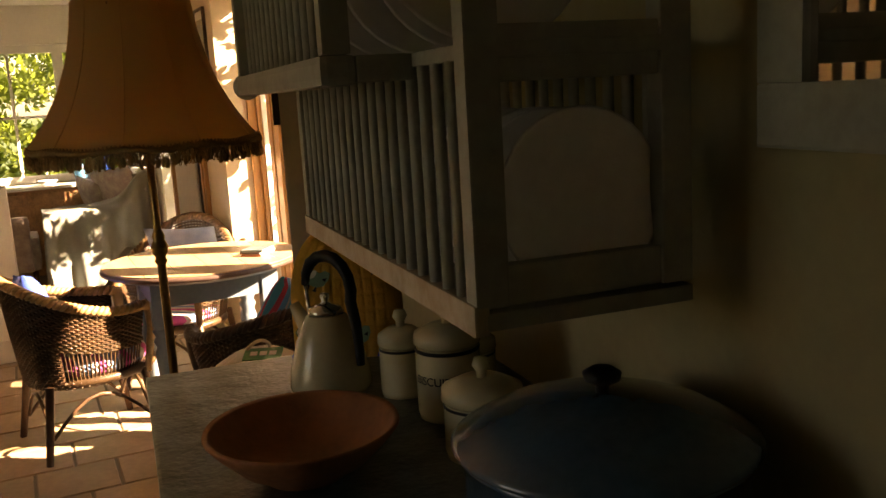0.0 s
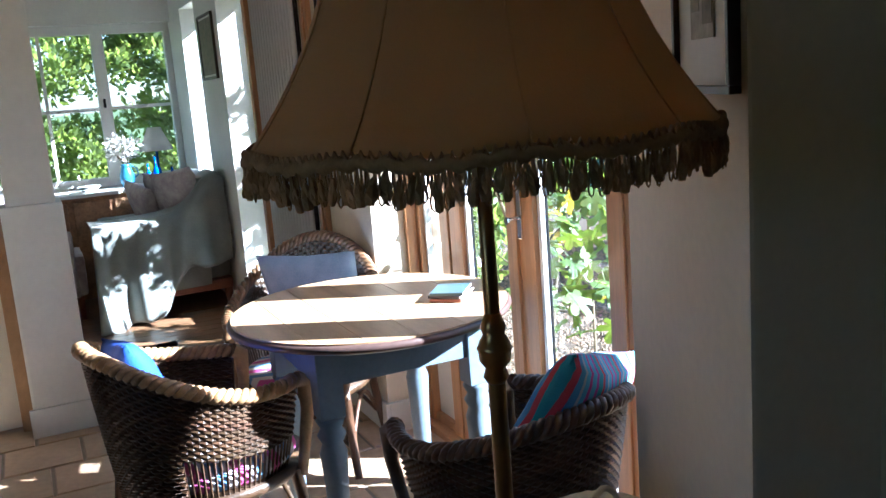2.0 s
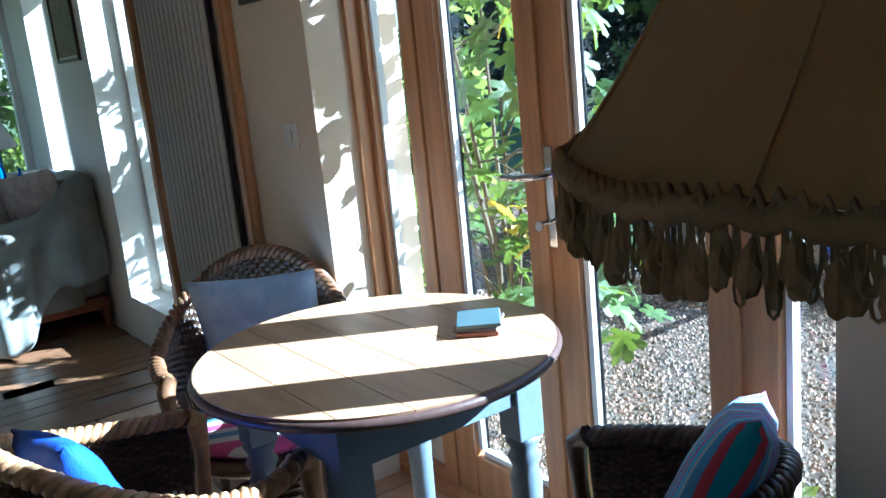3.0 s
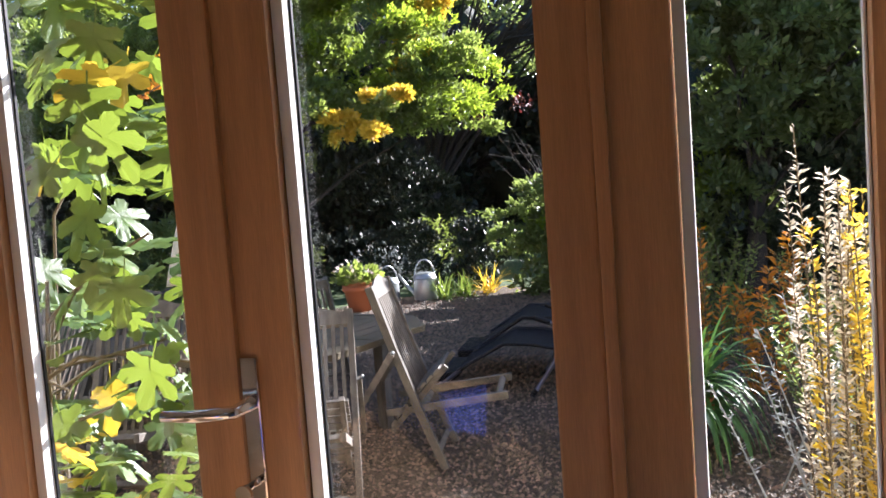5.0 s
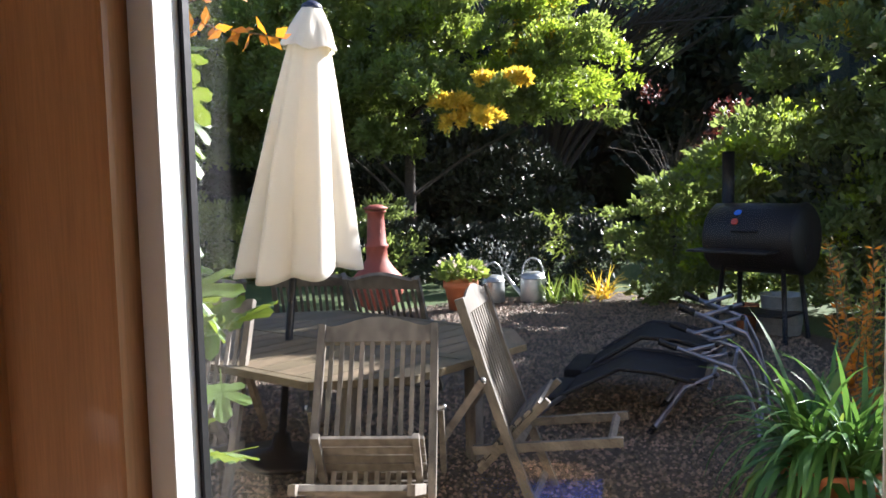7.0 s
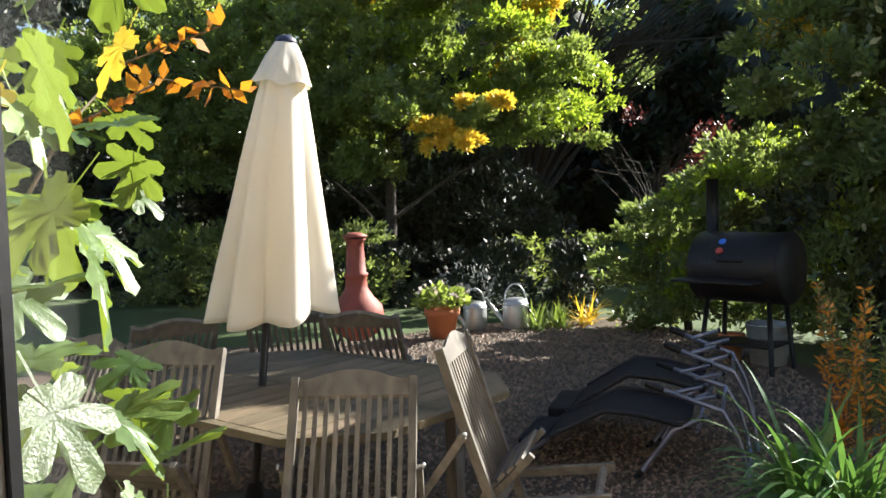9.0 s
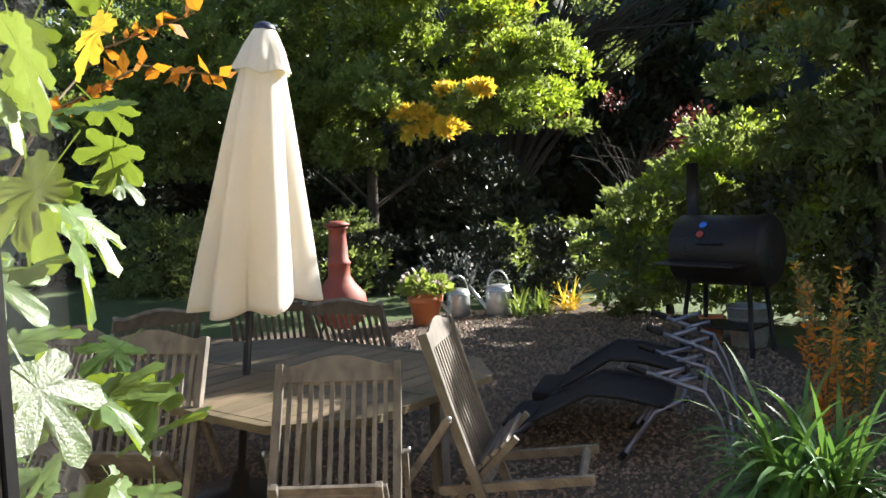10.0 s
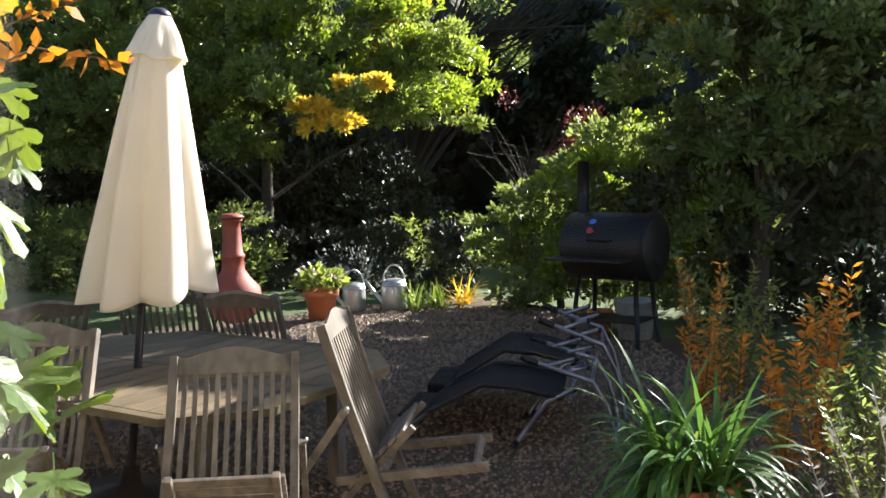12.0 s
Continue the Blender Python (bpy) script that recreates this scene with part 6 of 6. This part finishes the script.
ch = thing("chiminea", "red clay chiminea with capped flue", "chiminea", pose(8.6, 7.85, G))
part("body", lathe([(0.0, 0.18), (0.10, 0.18), (0.22, 0.26), (0.27, 0.40), (0.25, 0.52), (0.16, 0.62), (0.11, 0.70), (0.105, 0.80), (0.12, 0.82), (0.12, 0.84), (0.10, 0.86), (0.085, 1.10), (0.085, 1.16), (0.105, 1.17), (0.105, 1.19), (0.0, 1.19)], 36), RUST, ch, "", True)
part("cap", lathe([(0.0, 1.20), (0.12, 1.20), (0.125, 1.215), (0.06, 1.245), (0.0, 1.25)], 28), RUST, ch, "flat clay cap", True)
for k in range(3):
    part("stand_leg", tube([(0.16 * math.cos(2.1 * k), 0.16 * math.sin(2.1 * k), 0.28), (0.24 * math.cos(2.1 * k), 0.24 * math.sin(2.1 * k), 0.0)], 0.012, 8), BLACKM, ch, "", True)


# ---- strap-leaved clump in a pot and the tall border ----
def blades(name, n, m, material, L, w, parent, seed, droop=1.0, spread=0.08):
    """Long arching strap leaves from one crown."""
    r = random.Random(seed)
    vs, fs = [], []
    for _ in range(n):
        a = r.uniform(0, 2 * math.pi)
        l = L * r.uniform(0.55, 1.1)
        el = r.uniform(0.45, 1.35)
        ww = w * r.uniform(0.7, 1.2)
        x, y, z = spread * r.uniform(-1, 1), spread * r.uniform(-1, 1), 0.0
        d = Vector((math.cos(a) * math.cos(el), math.sin(a) * math.cos(el), math.sin(el)))
        side = Vector((-math.sin(a), math.cos(a), 0))
        p = Vector((x, y, z))
        k0 = len(vs)
        ns = 8
        for i in range(ns + 1):
            t = i / ns
            wd = ww * (1 - t ** 3) * (0.6 + 0.4 * min(1, t * 4))
            vs += [tuple(p - side * wd), tuple(p + Vector((0, 0, -0.12 * ww)) - d * 0.0), tuple(p + side * wd)]
            d = (d + Vector((0, 0, -0.26 * droop * (0.4 + t) * (1.6 - el)))).normalized()
            p = p + d * l / ns
        for i in range(ns):
            b = k0 + 3 * i
            fs += [(b, b + 1, b + 4, b + 3), (b + 1, b + 2, b + 5, b + 4)]
    ob = raw(name, vs, fs, material, parent, True)
    ob.matrix_basis = m
    return ob


STRAP = mat("strap_leaf", (0.075, 0.19, 0.04), 0.45, var=0.25, scale=3, bump=0.1, fine=40, island=0.3, transm=0.3, trans_col=(0.12, 0.24, 0.04))
STRAPB = mat("pale_strap_leaf", (0.16, 0.24, 0.05), 0.4, var=0.25, scale=3, bump=0.1, fine=40, island=0.3, transm=0.3, trans_col=(0.30, 0.40, 0.06))
ag = thing("potted_agapanthus", "clump of arching strap leaves in terracotta pot", "potted plant", pose(4.75, 3.56, G))
part("pot", lathe([(0.0, 0.0), (0.15, 0.0), (0.20, 0.22), (0.215, 0.22), (0.215, 0.28), (0.185, 0.28), (0.17, 0.24), (0.0, 0.24)], 32), POT, ag, "", True)
blades("leaves", 300, pose(0, 0, 0.24), STRAP, 0.68, 0.017, ag, 61, 2.4, 0.15)
blades("pale_leaves", 24, pose(0, 0, 0.24), STRAPB, 0.66, 0.013, ag, 62, 1.9, 0.14)


def stalk_plant(name, label, m, n, h, leafm, size, seed, lean=0.12, leaves=60, stemm=None):
    s = thing(name, label, "border plant", m)
    r = random.Random(seed)
    bm = bmesh.new()
    P, N = [], []
    for _ in range(n):
        x, y = r.uniform(-.16, .16), r.uniform(-.16, .16)
        hh = h * r.uniform(0.6, 1.1)
        tx, ty = x + r.uniform(-lean, lean) * 2, y + r.uniform(-lean, lean) * 2
        tube([(x, y, 0), ((x + tx) / 2 + r.uniform(-.03, .03), (y + ty) / 2, hh * 0.5), (tx, ty, hh)], [0.005, 0.004, 0.002], 5, bm)
        for k in range(leaves):
            t = r.uniform(0.15, 1.0)
            a = r.uniform(0, 6.28)
            P.append((x + (tx - x) * t, y + (ty - y) * t, hh * t))
            N.append((math.cos(a), math.sin(a), 0.55))
    part("stems", bm, stemm or FIGBARK, s)
    leaf_cloud("foliage", np.array(P), np.array(N), size, leafm, s, 0.28, seed, tilt=0.25)
    return s


SILVER = mat("silver_leaf", (0.42, 0.44, 0.42), 0.7, var=0.15, bump=0, island=0.2, transm=0.2)
stalk_plant("golden_stalks", "tall bronze and gold autumn flower stalks", pose(5.5, 3.0, G), 9, 1.12, LEAFO, 0.062, 71, 0.10, 80)
stalk_plant("golden_stalks", "tall bronze and gold autumn flower stalks", pose(6.1, 3.35, G), 8, 1.0, LEAFO, 0.055, 72, 0.10, 80)
stalk_plant("golden_stalks", "gold seed heads on tall green stems", pose(4.3, 2.55, G), 9, 1.25, LEAFY, 0.05, 73, 0.08, 80)
stalk_plant("silver_stalks", "pale silver twiggy stalks beside the doors", pose(3.4, 2.75, G), 9, 1.15, SILVER, 0.035, 74, 0.16, 46, SILVER)
stalk_plant("silver_stalks", "pale silver twiggy stalks in the border", pose(4.1, 3.0, G), 7, 0.75, SILVER, 0.035, 79, 0.16, 46, SILVER)
CREAMF = mat("cream_seed_head", (0.72, 0.66, 0.52), 0.8, var=0.15, bump=0, island=0.2, transm=0.35)
stalk_plant("goldenrod", "tall goldenrod with yellow and cream seed heads", pose(3.15, 2.82, G), 20, 1.38, LEAFY, 0.045, 81, 0.05, 110)
stalk_plant("cream_plumes", "cream feathery plumes above the goldenrod", pose(3.17, 2.84, G), 16, 1.5, CREAMF, 0.034, 82, 0.05, 150, FIGBARK)
stalk_plant("green_stalks", "feathery green border stems", pose(5.9, 2.7, G), 22, 0.9, LEAF1, 0.05, 75, 0.18, 80)
stalk_plant("green_stalks", "feathery green border stems", pose(6.9, 3.3, G), 22, 0.95, LEAF1, 0.05, 76, 0.18, 80)
stalk_plant("green_stalks", "feathery green border stems", pose(4.8, 2.7, G), 22, 0.8, LEAFD, 0.045, 77, 0.18, 80)
stalk_plant("rosemary", "spiky grey-green shrub beside the doors", pose(3.5, 2.45, G), 22, 0.95, LEAFD, 0.06, 78, 0.16, 70)
stalk_plant("meadow_clump", "upright green clump on the lawn edge", pose(13.2, 7.6, G), 26, 0.95, LEAF1, 0.10, 80, 0.14, 30)
stalk_plant("meadow_clump", "upright green clump behind the gravel edge", pose(12.5, 6.75, G), 34, 1.0, LEAF1, 0.07, 83, 0.20, 40)
for i, (x, y, mm) in enumerate(((10.9, 6.45, STRAPB), (11.2, 6.2, LEAFY), (10.7, 6.65, STRAPB))):
    lp = thing("lily_clump", "yellow-green strap leaved clump on the gravel edge", "border plant", pose(x, y, G))
    blades("leaves", 46, pose(0, 0, 0), mm, 0.42, 0.013, lp, 90 + i, 1.1, 0.08)
tagged(plant_leaves("silver_shrub", 900, (0.8, 0.9, 0.55), 0.06, SILVER, None, 95, 0.5, 0.5, (12.2, 7.9, 0.0)), "silver leaved low shrub in the border", "shrub")
tagged(plant_leaves("ground_cover", 500, (0.3, 0.5, 0.14), 0.06, LEAF2, None, 96, 0.5, 0.6, (1.75, 4.0, G)), "low green plants at the foot of the doors", "border plant")


# ---- fig tree by the door ----
def fig_mesh():
    """One lobed leaf about a metre long, in the xz plane, folded along the midrib."""
    lobes = ((0, 0.64, 27), (56, 0.56, 26), (-56, 0.56, 26), (112, 0.42, 30), (-112, 0.42, 30))
    bm = bmesh.new()
    n = 52
    def at(k, f):
        a = -180 + 360 * (k + 0.5) / n
        r = 0.24
        for c, l, w in lobes:
            d = abs(a - c) / w
            if d < 1:
                r = max(r, l * (1 - d ** 2.6) ** 0.55)
        r *= f * (1 + 0.03 * math.sin(k * 2.3))
        x, z = r * math.sin(radians(a)), 0.36 + r * math.cos(radians(a))
        return (x, 0.22 * abs(x) - 0.45 * x * x - 0.30 * (z - 0.36) ** 2 + 0.02 * math.sin(5 * a), z)
    hub = bm.verts.new((0, 0, 0.36))
    inner = [bm.verts.new(at(k, 0.55)) for k in range(n)]
    outer = [bm.verts.new(at(k, 1.0)) for k in range(n)]
    for k in range(n):
        j = (k + 1) % n
        bm.faces.new((hub, inner[k], inner[j]))
        bm.faces.new((inner[k], outer[k], outer[j], inner[j]))
    stalk = [bm.verts.new(p) for p in ((-0.012, 0, 0.36), (0.012, 0, 0.36), (0.012, 0.1, -0.15), (-0.012, 0.1, -0.15))]
    bm.faces.new(stalk)
    return bm


figs = [mesh_of("leaf", fig_mesh(), FIGL, True), mesh_of("leaf", fig_mesh(), FIGY, True)]
FX, FY = 1.95, 5.15
fig = thing("fig_tree", "fig tree with large lobed green leaves beside the door", "tree", pose(FX, FY, G))
fr_ = random.Random(21)


def beside_door(c):
    """Leaves keep to the strip beside the wall, clear of the way out of the door."""
    x, y = c.x + FX, c.y + FY
    return x > 1.48 and y > 3.58 + 0.85 * (x - 0.93) + 0.05 * math.sin(c.z * 9) and c.z > 0.35


stems = []
for k in range(6):
    dx, dy = fr_.uniform(-0.40, 0.35), fr_.uniform(-0.55, 0.5)
    hgt = fr_.uniform(1.3, 2.5)
    pts = [Vector((fr_.uniform(-.05, .05), fr_.uniform(-.05, .05), 0)), Vector((dx * 0.2, dy * 0.2, hgt * 0.35)), Vector((dx * 0.6, dy * 0.6, hgt * 0.7)), Vector((dx, dy, hgt))]
    part("branch", tube(pts, [0.013, 0.011, 0.008, 0.005], 8), FIGBARK, fig, "", True)
    stems.append(pts)
side = []
while len(side) < 34:
    pts = fr_.choice(stems)
    t = fr_.uniform(0.8, 2.98)
    i = min(int(t), 2)
    p = pts[i].lerp(pts[i + 1], t - i)
    q = p + Vector((fr_.uniform(-.35, .20), fr_.uniform(-.45, .25), fr_.uniform(-.05, .25)))
    if not beside_door(q):
        continue
    part("twig", tube([p, (p + q) / 2 + Vector((0, 0, .03)), q], [0.006, 0.005, 0.003], 6), FIGBARK, fig, "", True)
    side.append((p, q))
count = 0
while count < 295:
    if fr_.random() < 0.25:
        p, q = fr_.choice(side)
        c = p.lerp(q, fr_.uniform(0.3, 1.05))
    else:
        x = fr_.uniform(1.42, 2.25)
        c = Vector((x - FX, 3.63 + 0.85 * (x - 0.93) + 0.6 * fr_.random() ** 1.4 - FY, fr_.uniform(0.4, 2.5)))
    c = c + Vector((fr_.uniform(-.14, .14), fr_.uniform(-.14, .14), fr_.uniform(-.10, .10)))
    if not beside_door(c):
        continue
    s = fr_.uniform(0.10, 0.185)
    o = new("leaf", figs[1] if fr_.random() < 0.06 else figs[0])
    o.parent = fig
    az = fr_.uniform(0, 360)
    o.matrix_basis = Matrix.Translation(c) @ pose(0, 0, 0, 0, 0, az) @ pose(0, 0, 0, fr_.uniform(70, 165), fr_.uniform(-25, 25), 0) @ Matrix.Diagonal((s, s, s, 1))
    count += 1
for k in range(5):
    p, q = side[k]
    part("fruit", lathe([(0.0, -0.022), (0.016, -0.014), (0.02, 0.0), (0.012, 0.016), (0.004, 0.026), (0.0, 0.026)], 12, None, Matrix.Translation(q + Vector((0, 0, -0.02)))), FIGL, fig, "small green fig", True)

# orange-leaved trailing branch
ob_ = thing("rose_branch", "arching thin branch with orange autumn leaves", "branch", pose(2.40, 5.42, G))
bpts = [Vector((0, 0, 0)), Vector((0.02, 0.05, 0.8)), Vector((0.06, 0.02, 1.5)), Vector((0.18, -0.12, 1.82)), Vector((0.36, -0.28, 1.95)), Vector((0.52, -0.40, 1.93))]
part("stem", tube(bpts, [0.008, 0.007, 0.006, 0.005, 0.003, 0.002], 6), FIGBARK, ob_, "", True)
part("stem", tube([bpts[3], Vector((0.34, -0.18, 2.0)), Vector((0.50, -0.36, 2.10))], 0.003, 6), FIGBARK, ob_, "", True)
P = [bpts[3].lerp(bpts[4], t) for t in np.linspace(0, 1, 12)] + [bpts[4].lerp(bpts[5], t) for t in np.linspace(0, 1, 9)] + [Vector((0.34, -0.18, 2.0)).lerp(Vector((0.50, -0.36, 2.10)), t) for t in np.linspace(0, 1, 10)]
P = np.array([tuple(p) for p in P])
leaf_cloud("leaves", np.repeat(P, 2, 0), np.random.default_rng(5).normal(0, 1, (len(P) * 2, 3)), 0.05, LEAFO, ob_, 0.5, 97)


# ---- floor pieces, last ----
def slab(w, d, h=0.006, b=0.004):
    bm = bmesh.new()
    lo = [bm.verts.new((x, y, 0)) for x, y in ((0, 0), (w, 0), (w, d), (0, d))]
    hi = [bm.verts.new((x, y, h)) for x, y in ((b, b), (w - b, b), (w - b, d - b), (b, d - b))]
    bm.faces.new(hi)
    for i in range(4):
        bm.faces.new((lo[i], lo[(i + 1) % 4], hi[(i + 1) % 4], hi[i]))
    return bm


tile_mesh = {w: mesh_of("tile", slab(w - 0.012, 0.288), TILE) for w in (0.31, 0.46)}
tr_ = random.Random(12)
y = 5.62 - 0.30 * 24
while y < 6.05:
    x = -3.0 + tr_.uniform(-0.3, 0.0)
    while x < 1.05:
        w = tr_.choice((0.31, 0.31, 0.46))
        if x > -2.2 and y > 0.2:
            o = new("tile", tile_mesh[w])
            o.parent = floor
            o.location = (x, y, -0.006 + tr_.uniform(-0.0008, 0.0008))
            o.rotation_euler = (tr_.uniform(-0.002, 0.002), tr_.uniform(-0.002, 0.002), 0)
        x += w
    y += 0.30
part("threshold", boxb(-3.0, 1.16, 6.205, 6.362, -0.02, 0.004, 0.003), OAK, floor_wood, "flat oak threshold strip")
plank_mesh = {l: mesh_of("plank", slab(l - 0.003, 0.117, 0.006, 0.0015), OAK) for l in (1.1, 1.6)}
for r in range(24):
    x = -2.6 + tr_.uniform(-0.6, 0.0)
    while x < 1.0:
        l = tr_.choice((1.1, 1.6))
        if x + l < 1.8:
            o = new("plank", plank_mesh[l])
            o.parent = floor_wood
            o.location = (min(x, 1.28 - l), 6.36 + 0.12 * r, -0.006)
        x += l
